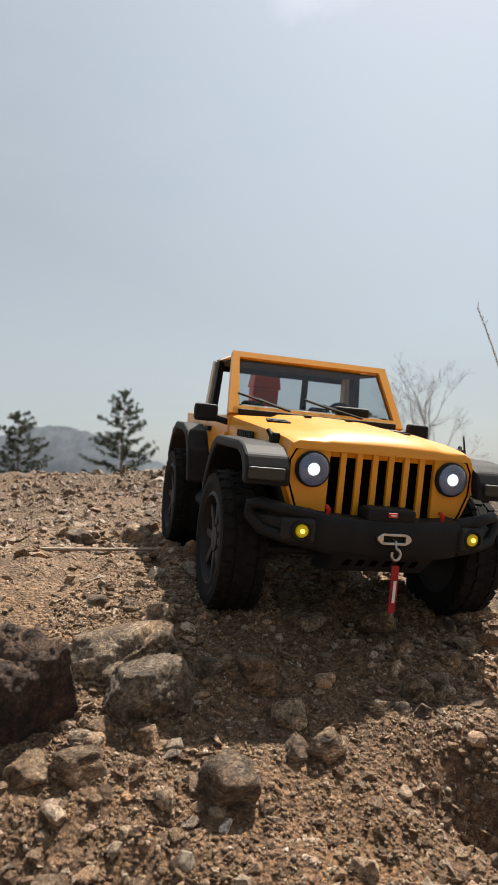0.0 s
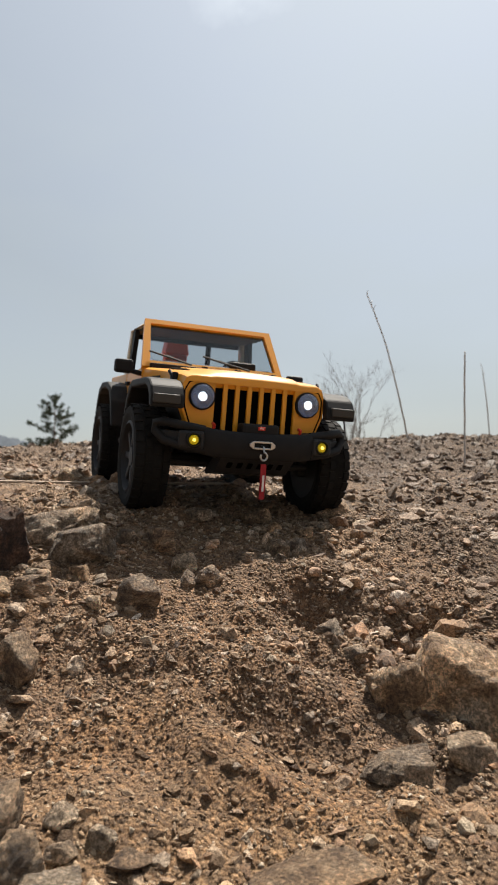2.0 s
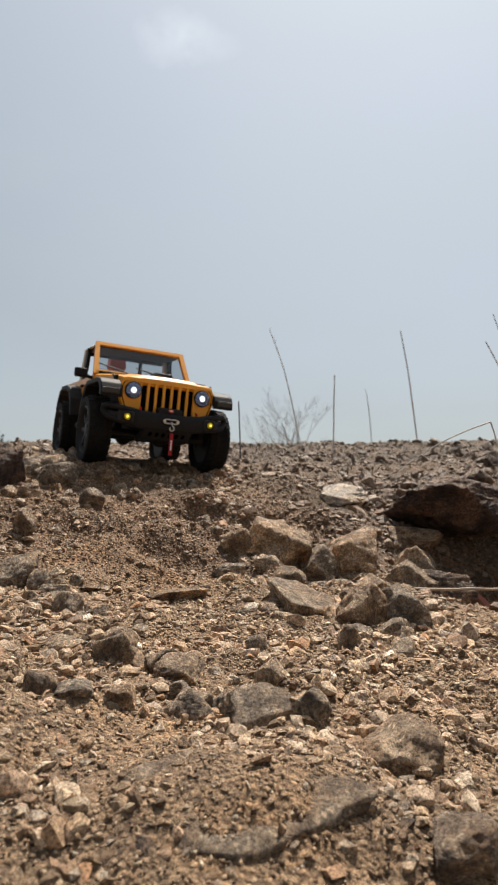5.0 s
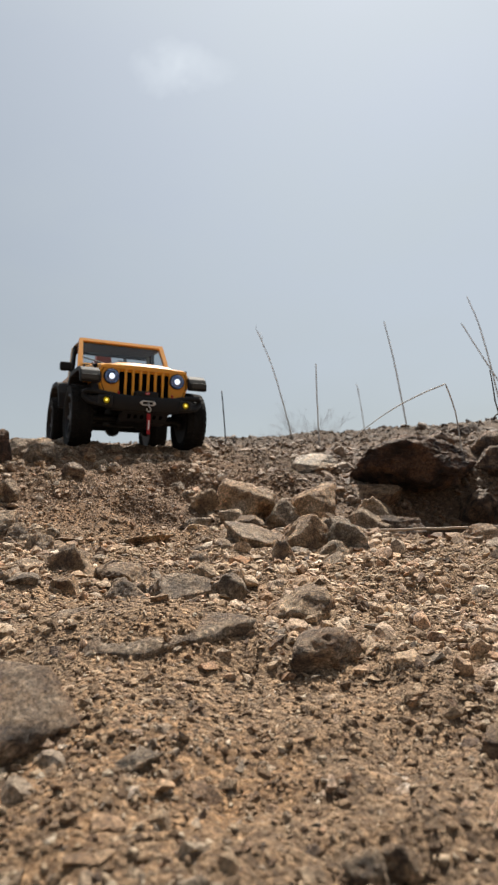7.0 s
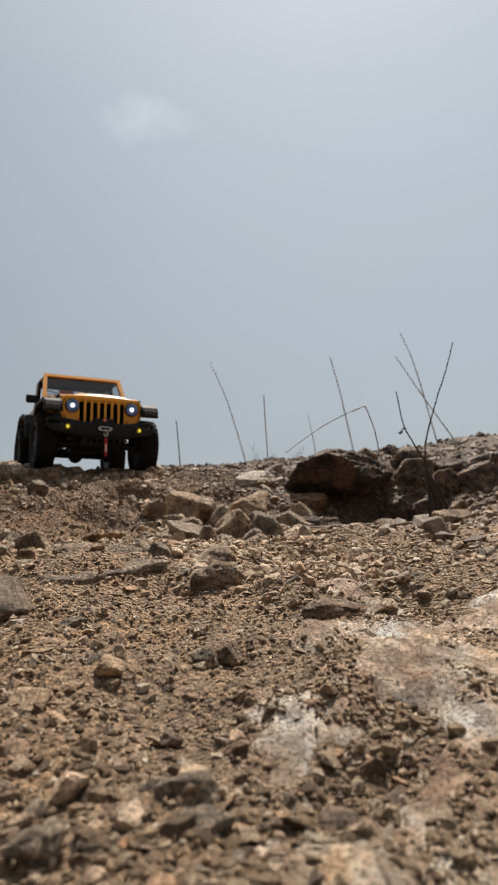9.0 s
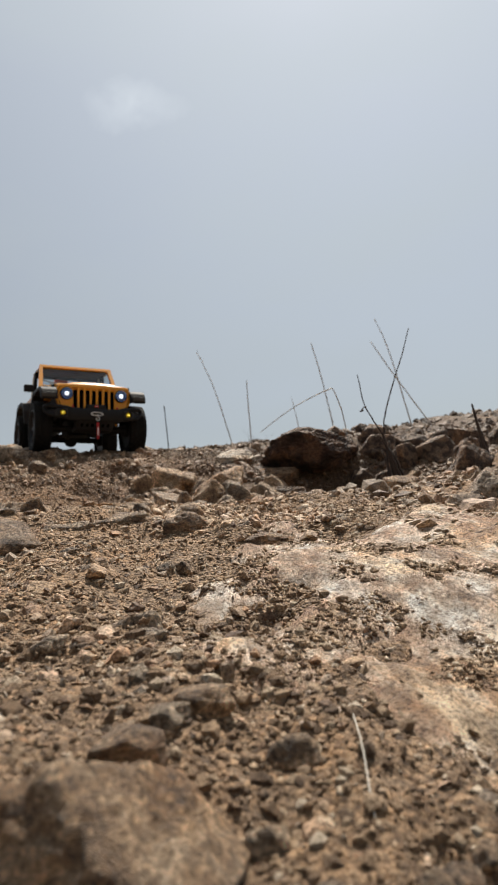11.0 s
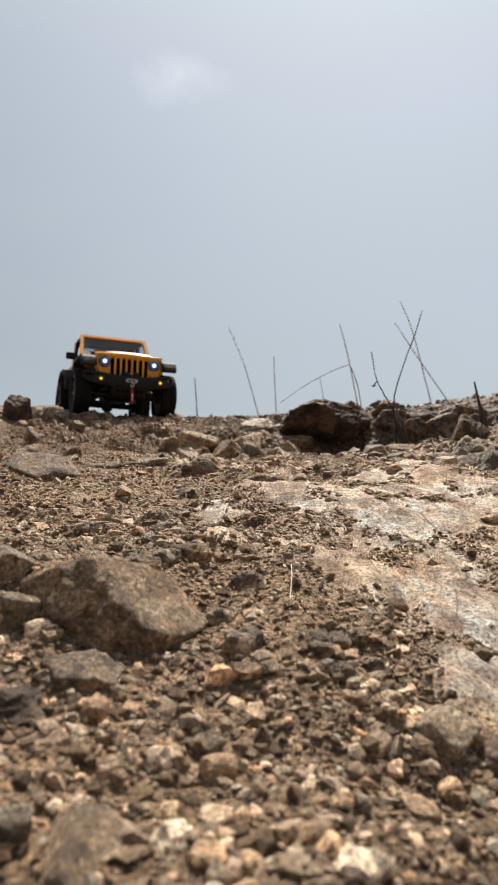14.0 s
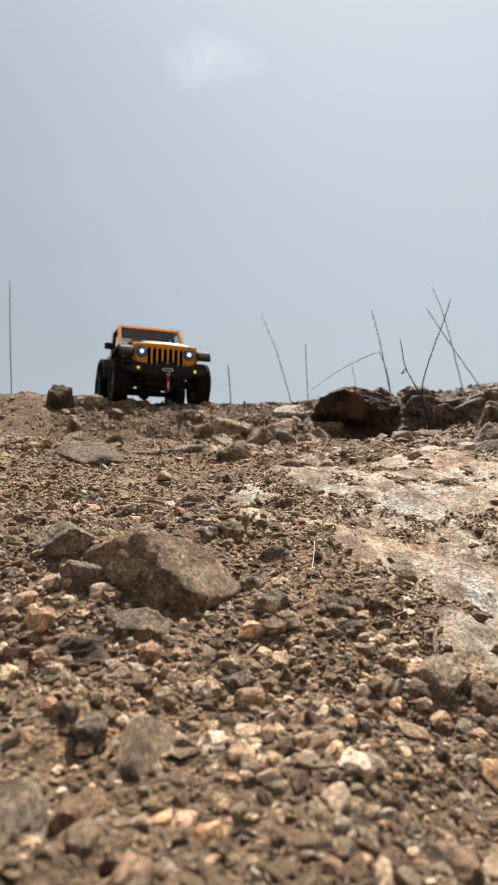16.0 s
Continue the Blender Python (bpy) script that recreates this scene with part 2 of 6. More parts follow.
def crumb_material(name, lift, relief):
    m = material(name, (0.36, 0.235, 0.138), 0.9)
    nt = m.node_tree
    g = nt.nodes.new("ShaderNodeNewGeometry")
    tone = ramp(nt, g.outputs["Random Per Island"], [(0.0, (0.135, 0.090, 0.058)), (0.30, (0.245, 0.165, 0.103)), (0.65, (0.375, 0.265, 0.172)), (0.90, (0.48, 0.375, 0.27)), (1.0, (0.64, 0.56, 0.46))])
    tone = mix(nt, 1.0, tone, (lift, lift, lift), "MULTIPLY")
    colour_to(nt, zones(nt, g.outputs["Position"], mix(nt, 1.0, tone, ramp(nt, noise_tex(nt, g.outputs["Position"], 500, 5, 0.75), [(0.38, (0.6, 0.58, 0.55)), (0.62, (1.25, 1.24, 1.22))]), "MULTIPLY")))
    bump(nt, noise_tex(nt, g.outputs["Position"], 560, 6, 0.75), 1.0, relief)
    return m


SOIL = soil_material()
CRUMB = crumb_material("soil_crumbs", 0.85, 0.0012)
CLOD = crumb_material("soil_clods", 0.87, 0.0028)
GRAVEL = gravel_material(lift=0.94)
RUBBLE = gravel_material("broken_rubble", 1.0, 0.0014, lift=1.2)
PALE_RUBBLE = gravel_material("pale_rubble", 1.0, 0.0014, lift=2.0)
DARK_RUBBLE = gravel_material("dark_rubble", 1.0, 0.0014, lift=0.8)
LOOSE = gravel_material("loose_stone", 1.0, 0.0014, True, 1.3)
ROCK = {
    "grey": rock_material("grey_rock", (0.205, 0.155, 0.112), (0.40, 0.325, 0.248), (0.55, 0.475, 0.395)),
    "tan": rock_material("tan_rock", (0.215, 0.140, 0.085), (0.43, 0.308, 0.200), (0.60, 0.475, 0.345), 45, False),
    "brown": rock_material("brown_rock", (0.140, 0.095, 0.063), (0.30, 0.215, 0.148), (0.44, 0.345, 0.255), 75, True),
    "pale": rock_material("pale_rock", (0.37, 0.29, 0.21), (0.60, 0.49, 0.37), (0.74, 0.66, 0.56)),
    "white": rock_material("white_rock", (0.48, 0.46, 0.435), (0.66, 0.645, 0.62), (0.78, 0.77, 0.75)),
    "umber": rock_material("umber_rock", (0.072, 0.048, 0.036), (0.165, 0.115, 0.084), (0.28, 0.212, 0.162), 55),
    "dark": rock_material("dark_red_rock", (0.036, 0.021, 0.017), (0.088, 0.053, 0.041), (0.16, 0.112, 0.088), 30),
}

# ---- terrain ----
# along the track: y, height at x = 0.15, cross-fall, dishing
SPINE = np.array([
    (-1.60, -0.104, -0.066, -0.021),
    (-1.10, -0.079, -0.125, 0.010),
    (-0.86, -0.054, -0.174, 0.050),
    (-0.72, 0.007, -0.194, 0.100),
    (-0.58, 0.044, -0.055, 0.150),
    (-0.42, 0.083, -0.059, 0.181),
    (-0.27, 0.112, -0.090, 0.196),
    (-0.10, 0.141, -0.079, 0.160),
    (0.08, 0.163, -0.039, 0.135),
    (0.20, 0.186, -0.058, 0.132),
    (0.30, 0.233, -0.105, 0.146),
    (0.40, 0.278, -0.137, 0.138),
    (0.52, 0.321, -0.100, 0.097),
    (0.75, 0.351, -0.047, 0.066),
    (1.00, 0.384, -0.028, 0.014),
    (1.28, 0.441, 0.000, 0.010),
])
SX = 0.15


def grad_noise(x, y, seed=0):
    """Gradient noise over the plane, about -1 to 1."""
    xi, yi = np.floor(x), np.floor(y)
    xf, yf = x - xi, y - yi
    u, v = xf * xf * xf * (xf * (xf * 6 - 15) + 10), yf * yf * yf * (yf * (yf * 6 - 15) + 10)

    def corner(dx, dy):
        h = np.sin((xi + dx) * 127.1 + (yi + dy) * 311.7 + seed * 74.7) * 43758.5453
        a = (h - np.floor(h)) * 2 * math.pi
        return np.cos(a) * (xf - dx) + np.sin(a) * (yf - dy)

    top = corner(0, 0) * (1 - u) + corner(1, 0) * u
    low = corner(0, 1) * (1 - u) + corner(1, 1) * u
    return (top * (1 - v) + low * v) * 1.5


def smooth(a, b, v):
    s = np.clip((v - a) / (b - a), 0, 1)
    return s * s * (3 - 2 * s)


# mounds and hollows: x, y, radius across, radius along, height
MOUNDS = (
    (0.58, 0.20, 0.13, 0.09, -0.075),
    (0.53, 0.26, 0.085, 0.060, -0.070),
    (0.63, 0.40, 0.11, 0.06, 0.040),
    (0.140, 0.358, 0.026, 0.022, -0.030),
    (0.150, 0.392, 0.040, 0.020, 0.012),
    (0.218, 0.338, 0.040, 0.022, -0.030),
    (0.095, -0.255, 0.070, 0.040, 0.021),
    (0.31, 0.35, 0.05, 0.04, 0.015),
    (0.54, 0.11, 0.13, 0.11, -0.034),
    (1.45, 1.00, 0.28, 0.30, 0.06),
    (0.285, 0.265, 0.030, 0.025, -0.022),
    (0.275, 0.185, 0.035, 0.022, -0.018),
    (0.330, 0.085, 0.030, 0.025, -0.018),
)


def base_height(x, y):
    k, n = SPINE[:, 0], len(SPINE)
    # away from the track the banks wander
    apart = smooth(0.55, 1.6, np.abs(x - SX))
    where, y = y, y + apart * (0.30 * grad_noise(x / 0.9, y / 1.3, 61) + 0.5 * grad_noise(x / 3.1, y / 4.0, 62))
    i = np.clip(np.searchsorted(k, y) - 1, 0, n - 2)
    h = k[i + 1] - k[i]
    s = np.clip((y - k[i]) / h, 0, 1)

    def tangent(j):
        a, b = np.maximum(j - 1, 0), np.minimum(j + 1, n - 1)
        return (SPINE[b, 1:] - SPINE[a, 1:]) / (k[b] - k[a])[:, None] * h[:, None]

    s = s[:, None]
    v = (2 * s**3 - 3 * s**2 + 1) * SPINE[i, 1:] + (s**3 - 2 * s**2 + s) * tangent(i) + (3 * s**2 - 2 * s**3) * SPINE[i + 1, 1:] + (s**3 - s**2) * tangent(i + 1)
    y = where
    q = np.clip(x - SX, -0.35, 0.6)
    z = v[:, 0] + v[:, 1] * q + v[:, 2] * q * q
    for mx, my, rx, ry, mh in MOUNDS:
        z = z + mh * np.exp(-(((x - mx) / rx) ** 2) - ((y - my) / ry) ** 2)
    # beyond the track the hillside rolls unevenly
    out = smooth(0.9, 2.2, np.abs(x - SX) + 0.6 * np.maximum(np.abs(y - 0.1) - 1.6, 0))
    z = z + out * (0.10 * grad_noise(x / 1.7, y / 1.1, 51) + 0.05 * grad_noise(x / 0.6, y / 0.5, 52))
    # the hilltop falls away behind the crest and to the sides, down to a far plain
    past = np.maximum(y - 1.40, 0)
    z = z - 0.55 * past**2 / (past + 0.6)
    before = np.maximum(-1.5 - y, 0)
    z = z - 0.2 * before**2 / (before + 2)
    side = np.maximum(np.abs(x - SX) - 2.0, 0)
    z = z - 0.35 * side**2 / (side + 2)
    return np.maximum(z, -3 + 0.3 * grad_noise(x / 40, y / 40, 5))


def clods(x, y, size, seed):
    """Rounded lumps set side by side, 0 in the gaps to 1 on top."""
    u, v = x / size, y / size
    iu, iv = np.floor(u), np.floor(v)
    best = np.full(u.shape, 9.0)
    for du in (-1, 0, 1):
        for dv in (-1, 0, 1):
            cu, cv = iu + du, iv + dv
            h = np.sin(cu * 127.1 + cv * 311.7 + seed * 17.3) * 43758.5453
            k = np.sin(cu * 269.5 + cv * 183.3 + seed * 31.1) * 28001.8384
            best = np.minimum(best, (cu + (h - np.floor(h)) - u) ** 2 + (cv + (k - np.floor(k)) - v) ** 2)
    return np.clip(1 - best * 1.6, 0, 1)


def slab_mask(x, y):
    """1 where worn pale bedrock comes to the surface, 0 elsewhere."""
    u, v = x - 0.378, y + 0.585
    c, k = math.cos(radians(-28)), math.sin(radians(-28))
    d = np.hypot((u * c - v * k) / 0.188, (u * k + v * c) / 0.222)
    d = np.minimum(d, np.hypot((x - 0.315) / 0.085, (y + 0.745) / 0.080))
    d = d + 0.30 * grad_noise(x / 0.13, y / 0.13, 31) + 0.26 * grad_noise(x / 0.05, y / 0.05, 32) + 0.06 * grad_noise(x / 0.018, y / 0.018, 33)
    return 1 - smooth(0.68, 1.18, d)


def height(x, y):
    x, y = np.atleast_1d(np.asarray(x, float)), np.atleast_1d(np.asarray(y, float))
    z = base_height(x, y)
    far = np.hypot(x - SX, y - 0.1)
    near = 1 - smooth(2.0, 5.0, far)
    rough = (0.85 + 0.5 * grad_noise(x / 0.16, y / 0.16, 9)) * (1 - 0.75 * slab_mask(x, y))
    patch = smooth(-0.35, 0.35, grad_noise(x / 0.07, y / 0.07, 12))
    lumps = smooth(-0.15, 0.45, grad_noise(x / 0.12, y / 0.12, 14))
    detail = 0.008 * grad_noise(x / 0.05, y / 0.05, 2) + 0.005 * np.abs(grad_noise(x / 0.030, y / 0.030, 3)) + 0.009 * lumps * clods(x, y, 0.046, 5) + 0.0030 * patch * clods(x, y, 0.022, 1)
    close = far < 2.6
    detail[close] += 0.0016 * clods(x[close], y[close], 0.0110, 2) + 0.0012 * grad_noise(x[close] / 0.007, y[close] / 0.007, 4)
    z = z + near * (0.006 * grad_noise(x / 0.11, y / 0.11, 1) + rough * (detail - 0.007)) - 0.006 * smooth(0.50, 0.85, slab_mask(x, y))
    return z


def slab_height(x, y):
    k = slab_mask(x, y)
    # worn beds, stepping down in low ledges
    u = 2.6 * (grad_noise((x + y) / 0.085, (x - y) / 0.20, 42) + 0.35 * grad_noise(x / 0.028, y / 0.028, 43)) + 9
    ridge = 0.0018 * (np.floor(u) - 9 + smooth(0.72, 1.0, u - np.floor(u))) + 0.0022 * np.abs(grad_noise((x + y) / 0.020, (x - y) / 0.036, 44)) + 0.0012 * grad_noise(x / 0.008, y / 0.008, 45)
    return base_height(x, y) + 0.006 * grad_noise(x / 0.11, y / 0.11, 1) + (k - 0.55) * 0.014 - 0.008 * (1 - smooth(0.02, 0.30, k)) + ridge


def surface(x, y):
    """The top of soil or bedrock, whichever is higher."""
    return np.where(slab_mask(x, y) > 0.02, np.maximum(height(x, y), slab_height(x, y)), height(x, y))


def axis(stretches, reach):
    """Even steps along each (from, to, step), then growing ones out to the reach."""
    mid = np.concatenate([np.arange(a, b - step / 2, step) for a, b, step in stretches])
    out, d, p = [], 0.006, 0.0
    while p < reach:
        d *= 1.22
        p += d
        out.append(p)
    return np.array([mid[0] - v for v in reversed(out)] + list(mid) + [mid[-1] + v for v in out])


def mesh_from(name, verts, faces, mat, smooth_shade=True):
    me = bpy.data.meshes.new(name)
    verts, faces = np.asarray(verts, float), np.asarray(faces, int)
    me.vertices.add(len(verts))
    me.vertices.foreach_set("co", verts.ravel())
    me.loops.add(faces.size)
    me.loops.foreach_set("vertex_index", faces.ravel())
    me.polygons.add(len(faces))
    me.polygons.foreach_set("loop_start", np.arange(len(faces)) * faces.shape[1])
    me.polygons.foreach_set("use_smooth", np.full(len(faces), smooth_shade))
    me.update(calc_edges=True)
    me.validate()
    me.materials.append(mat)
    return me


def build_ground():
    gx = axis(((-0.44, -0.14, 0.008), (-0.14, 0.46, 0.0033), (0.46, 0.82, 0.005), (0.82, 1.06, 0.008)), 900)
    gy = axis(((-1.26, -1.02, 0.008), (-1.02, 0.60, 0.0033), (0.60, 1.48, 0.007)), 900)
    X, Y = np.meshgrid(gx, gy)
    Z = height(X.ravel(), Y.ravel())
    nx, ny = len(gx), len(gy)
    i = (np.arange(ny - 1)[:, None] * nx + np.arange(nx - 1)).ravel()
    me = mesh_from("ground", np.stack([X.ravel(), Y.ravel(), Z], 1), np.stack([i, i + 1, i + nx + 1, i + nx], 1), SOIL)
    return tagged(new("ground", me), "dry brown stony soil of a bare sloping hillside", "ground", kind="structure")


ground = build_ground()


def convex(rng, n):
    """A sharp-edged stone: the hull of points near a sphere."""
    bm = bmesh.new()
    for _ in range(n):
        v = Vector(rng.normal(0, 1, 3))
        v.normalize()
        bm.verts.new(v * rng.uniform(0.75, 1.0))
    bmesh.ops.convex_hull(bm, input=bm.verts)
    for v in [v for v in bm.verts if not v.link_faces]:
        bm.verts.remove(v)
    bmesh.ops.triangulate(bm, faces=bm.faces)
    bm.verts.index_update()
    vs = np.array([v.co[:] for v in bm.verts])
    fs = np.array([[v.index for v in f.verts] for f in bm.faces])
    bm.free()
    return vs, fs


def cut_ball(p, rng, sharp=16.0, chips=0):
    """How far each direction reaches in a blocky lump cut by planes; the edges a little worn."""
    turn = np.array(Euler(rng.uniform(0, math.pi, 3)).to_matrix())
    n = np.concatenate([np.concatenate([np.eye(3), -np.eye(3)]) @ turn.T + rng.normal(0, 0.22, (6, 3)), rng.normal(0, 1, (7 + chips, 3))])
    n /= np.linalg.norm(n, axis=1)[:, None]
    off = np.concatenate([rng.uniform(0.48, 0.78, 6), rng.uniform(0.62, 0.88, 7), rng.uniform(0.76, 0.95, chips)])
    c = np.maximum(p @ n.T, 1e-3) / off
    return ((c**sharp).sum(1)) ** (-1 / sharp)


def chunk(rng, level=2):
    """A rough broken lump: a ball cut by planes, then pitted."""
    bm = bmesh.new()
    bmesh.ops.create_icosphere(bm, subdivisions=level, radius=1.0)
    bm.verts.index_update()
    p = np.array([v.co[:] for v in bm.verts])
    fs = np.array([[v.index for v in f.verts] for f in bm.faces])
    bm.free()
    off = Vector(rng.uniform(-50, 50, 3))
    r = cut_ball(p, rng, 24.0)
    q = p * (r + np.array([0.07 * noise.noise(Vector(a) * 2.2 + off) + 0.06 * noise.noise(Vector(a) * 5 + off) + (0.05 * noise.noise(Vector(a) * 11 + off) if level > 2 else 0.0) for a in p]))[:, None]
    return q / np.abs(q).max(), fs


def build_gravel(name, count, lo, hi, area, seed, label, power=2.2, squash=(0.4, 0.9), points=(10, 14), coarse=0, crumbs=False, pale=0, clods_of_soil=False, drifts=False):
    rng = np.random.default_rng(seed)
    kinds = [chunk(rng, coarse if k < 6 else 1) if coarse > 1 or clods_of_soil else convex(rng, int(rng.integers(*points))) for k in range(24)]
    x = rng.uniform(area[0], area[1], count * 4)
    y = rng.uniform(area[2], area[3], count * 4)
    want = (0.6 if crumbs else 0.25) + (0.4 if crumbs else 0.75) * smooth(-0.4, 0.3, grad_noise(x / 0.13, y / 0.13, 21) + 0.5 * grad_noise(x / 0.04, y / 0.04, 22))
    # on the bedrock only drifts of small crumbs
    drift = smooth(0.10, 0.24, grad_noise(x / 0.045, y / 0.045, 25) + 0.4 * grad_noise(x / 0.017, y / 0.017, 26))
    bare = smooth(0.25, 0.7, slab_mask(x, y))
    if drifts:
        want = drift * bare
    else:
        want = want * (1 - (0.98 - (0.97 if crumbs and not clods_of_soil else 0.0 if coarse else 0.12) * drift) * bare)
    if crumbs:
        for mx, my, mr in ((0.070, 0.200, 0.075), (0.125, -0.45, 0.07)):
            want = want * (1 - 0.6 * np.exp(-((x - mx) ** 2 + (y - my) ** 2) / mr**2))
    if coarse or clods_of_soil:
        for mx, my, mr in ((0.06, 0.22, 0.09), (0.13, -0.42, 0.14), (0.03, 0.36, 0.08), (0.10, -0.27, 0.06)):
            want = want * (1 - 0.9 * np.exp(-((x - mx) ** 2 + (y - my) ** 2) / mr**2))
    keep = np.nonzero(rng.uniform(0, 1, len(x)) < want)[0][:count]
    x, y = x[keep], y[keep]
    z = surface(x, y)
    size = np.minimum(lo * (1 - rng.uniform(0, 1, len(x))) ** (-1 / power), hi)
    if coarse > 1:
        size = np.sort(size)[::-1]                # the finest shapes go to the largest pieces
    V, F, at = [], [], 0
    for k, (vs, fs) in enumerate(kinds):
        own = np.arange(len(x))
        own = own[own * len(kinds) // len(x) == k] if coarse > 1 else own[own % len(kinds) == k]
        n = len(own)
        # turned any way about the upright, tipped a little: they lie on their flats
        yaw, way, tip = rng.uniform(0, math.pi, n), rng.uniform(0, 2 * math.pi, n), rng.normal(0, 0.35 if coarse else 0.22, n)
        tx, ty, tw = np.sin(tip) * np.cos(way), np.sin(tip) * np.sin(way), np.cos(tip)
        a, b, c, d = np.cos(yaw) * tw, np.cos(yaw) * tx - np.sin(yaw) * ty, np.cos(yaw) * ty + np.sin(yaw) * tx, np.sin(yaw) * tw
        rot = np.array([[1 - 2 * (c * c + d * d), 2 * (b * c - a * d), 2 * (b * d + a * c)], [2 * (b * c + a * d), 1 - 2 * (b * b + d * d), 2 * (c * d - a * b)], [2 * (b * d - a * c), 2 * (c * d + a * b), 1 - 2 * (b * b + c * c)]]).transpose(2, 0, 1)
        sh = vs[None] * np.stack([np.ones(n), rng.uniform(0.6, 1.0, n), rng.uniform(squash[0], squash[1], n)], 1)[:, None]
        w = np.einsum("nij,nkj->nki", rot, sh) * (size[own] / 2)[:, None, None]
        w += np.stack([x[own], y[own], z[own] + size[own] * (rng.uniform(-0.24, 0.08, n) if coarse else rng.uniform(-0.28, 0.06, n))], 1)[:, None]
        V.append(w.reshape(-1, 3))
        F.append((fs[None] + (np.arange(n) * len(vs))[:, None, None] + at).reshape(-1, 3))
        at += n * len(vs)
    me = mesh_from(name, np.concatenate(V), np.concatenate(F), {-1: DARK_RUBBLE, 0: RUBBLE, 1: PALE_RUBBLE}[pale] if coarse else CLOD if clods_of_soil else CRUMB if crumbs else GRAVEL, crumbs and not clods_of_soil)
    return tagged(new(name, me), label, "gravel", kind="stuff")


build_gravel("gravel", 7000, 0.0050, 0.018, (-0.42, 1.0, 0.55, 1.48), 4, "loose crushed grey and tan gravel over soil", squash=(0.4, 0.75), points=(9, 12))
build_gravel("gravel", 27000, 0.0036, 0.015, (-0.14, 0.50, -1.03, 0.60), 3, "dense crushed tan and grey gravel on the track", power=2.0, squash=(0.4, 0.8), points=(8, 11))
build_gravel("gravel", 9000, 0.0048, 0.020, (0.44, 1.06, -0.65, 0.60), 2, "crushed brown gravel beside the track", power=2.0, squash=(0.4, 0.8), points=(8, 11))
build_gravel("soil_crumbs", 76000, 0.0025, 0.0068, (-0.04, 0.42, -1.02, 0.06), 18, "brown crumbs and grit covering the lower slope", points=(6, 7), squash=(0.6, 1.0), crumbs=True)
build_gravel("soil_crumbs", 46000, 0.0028, 0.0068, (-0.13, 0.36, 0.02, 0.62), 19, "brown crumbs and grit covering the steep bank", points=(6, 7), squash=(0.6, 1.0), crumbs=True)
build_gravel("soil_crumbs", 14000, 0.0060, 0.015, (-0.42, 1.02, 0.55, 1.46), 15, "coarse brown crumbs and grit on the hilltop", points=(6, 8), squash=(0.5, 0.9), crumbs=True)
build_gravel("soil_crumbs", 15000, 0.0022, 0.0058, (0.12, 0.64, -0.88, -0.34), 35, "drifts of small dark crumbs lying on the bedrock", points=(7, 9), squash=(0.6, 1.0), crumbs=True, drifts=True)
build_gravel("soil_clods", 7500, 0.0044, 0.0105, (-0.02, 0.46, -1.04, -0.34), 31, "rough clods of dry brown soil on the lower slope", power=2.4, squash=(0.55, 0.9), crumbs=True, clods_of_soil=True)
build_gravel("soil_clods", 5000, 0.0050, 0.012, (-0.13, 0.48, -0.34, 0.60), 32, "rough clods of dry brown soil on the bank", power=2.4, squash=(0.55, 0.9), crumbs=True, clods_of_soil=True)
build_gravel("soil_clods", 5000, 0.008, 0.030, (0.42, 1.06, -0.30, 0.62), 33, "rough dark clods and broken stone in the hollow", power=2.3, squash=(0.5, 0.85), coarse=1, clods_of_soil=True, pale=-1)
build_gravel("gravel", 5000, 0.006, 0.020, (-0.75, -0.13, 0.10, 1.30), 34, "crushed brown gravel on the shoulder beside the track", power=2.2, squash=(0.4, 0.75), points=(9, 12))
build_gravel("rubble", 1900, 0.0065, 0.018, (-0.12, 0.50, -1.05, 0.50), 6, "loose angular rubble lying on the slope", power=2.6, coarse=2)
build_gravel("rubble", 1500, 0.007, 0.020, (-0.10, 0.34, -0.30, 0.10), 7, "bank of broken tan rubble on the slope", power=2.6, coarse=2)
build_gravel("rubble", 900, 0.0045, 0.018, (0.00, 0.36, -0.98, -0.74), 8, "bed of broken pale tan and grey rubble", power=2.6, coarse=2, pale=1)
build_gravel("rubble", 4200, 0.011, 0.034, (-0.42, 1.10, 0.56, 1.46), 9, "broken dark flat-lying rubble covering the hilltop", power=2.5, squash=(0.35, 0.7), coarse=1, points=(13, 18), pale=-1)
build_gravel("rubble", 1500, 0.020, 0.055, (0.95, 1.95, 0.25, 1.6), 11, "broken dark rubble on the far shoulder of the hill", power=2.4, squash=(0.35, 0.7), coarse=1, points=(13, 18), pale=-1)
build_gravel("rubble", 1300, 0.008, 0.030, (0.16, 0.50, -0.06, 0.58), 10, "tumbled grey and tan rubble beside the track", power=2.2, squash=(0.35, 0.75), coarse=2)
build_gravel("rubble", 1500, 0.012, 0.045, (0.42, 1.08, -0.45, 0.62), 13, "tumbled brown rubble round the hollow", power=2.0, squash=(0.4, 0.8), coarse=1, points=(13, 18), pale=-1)


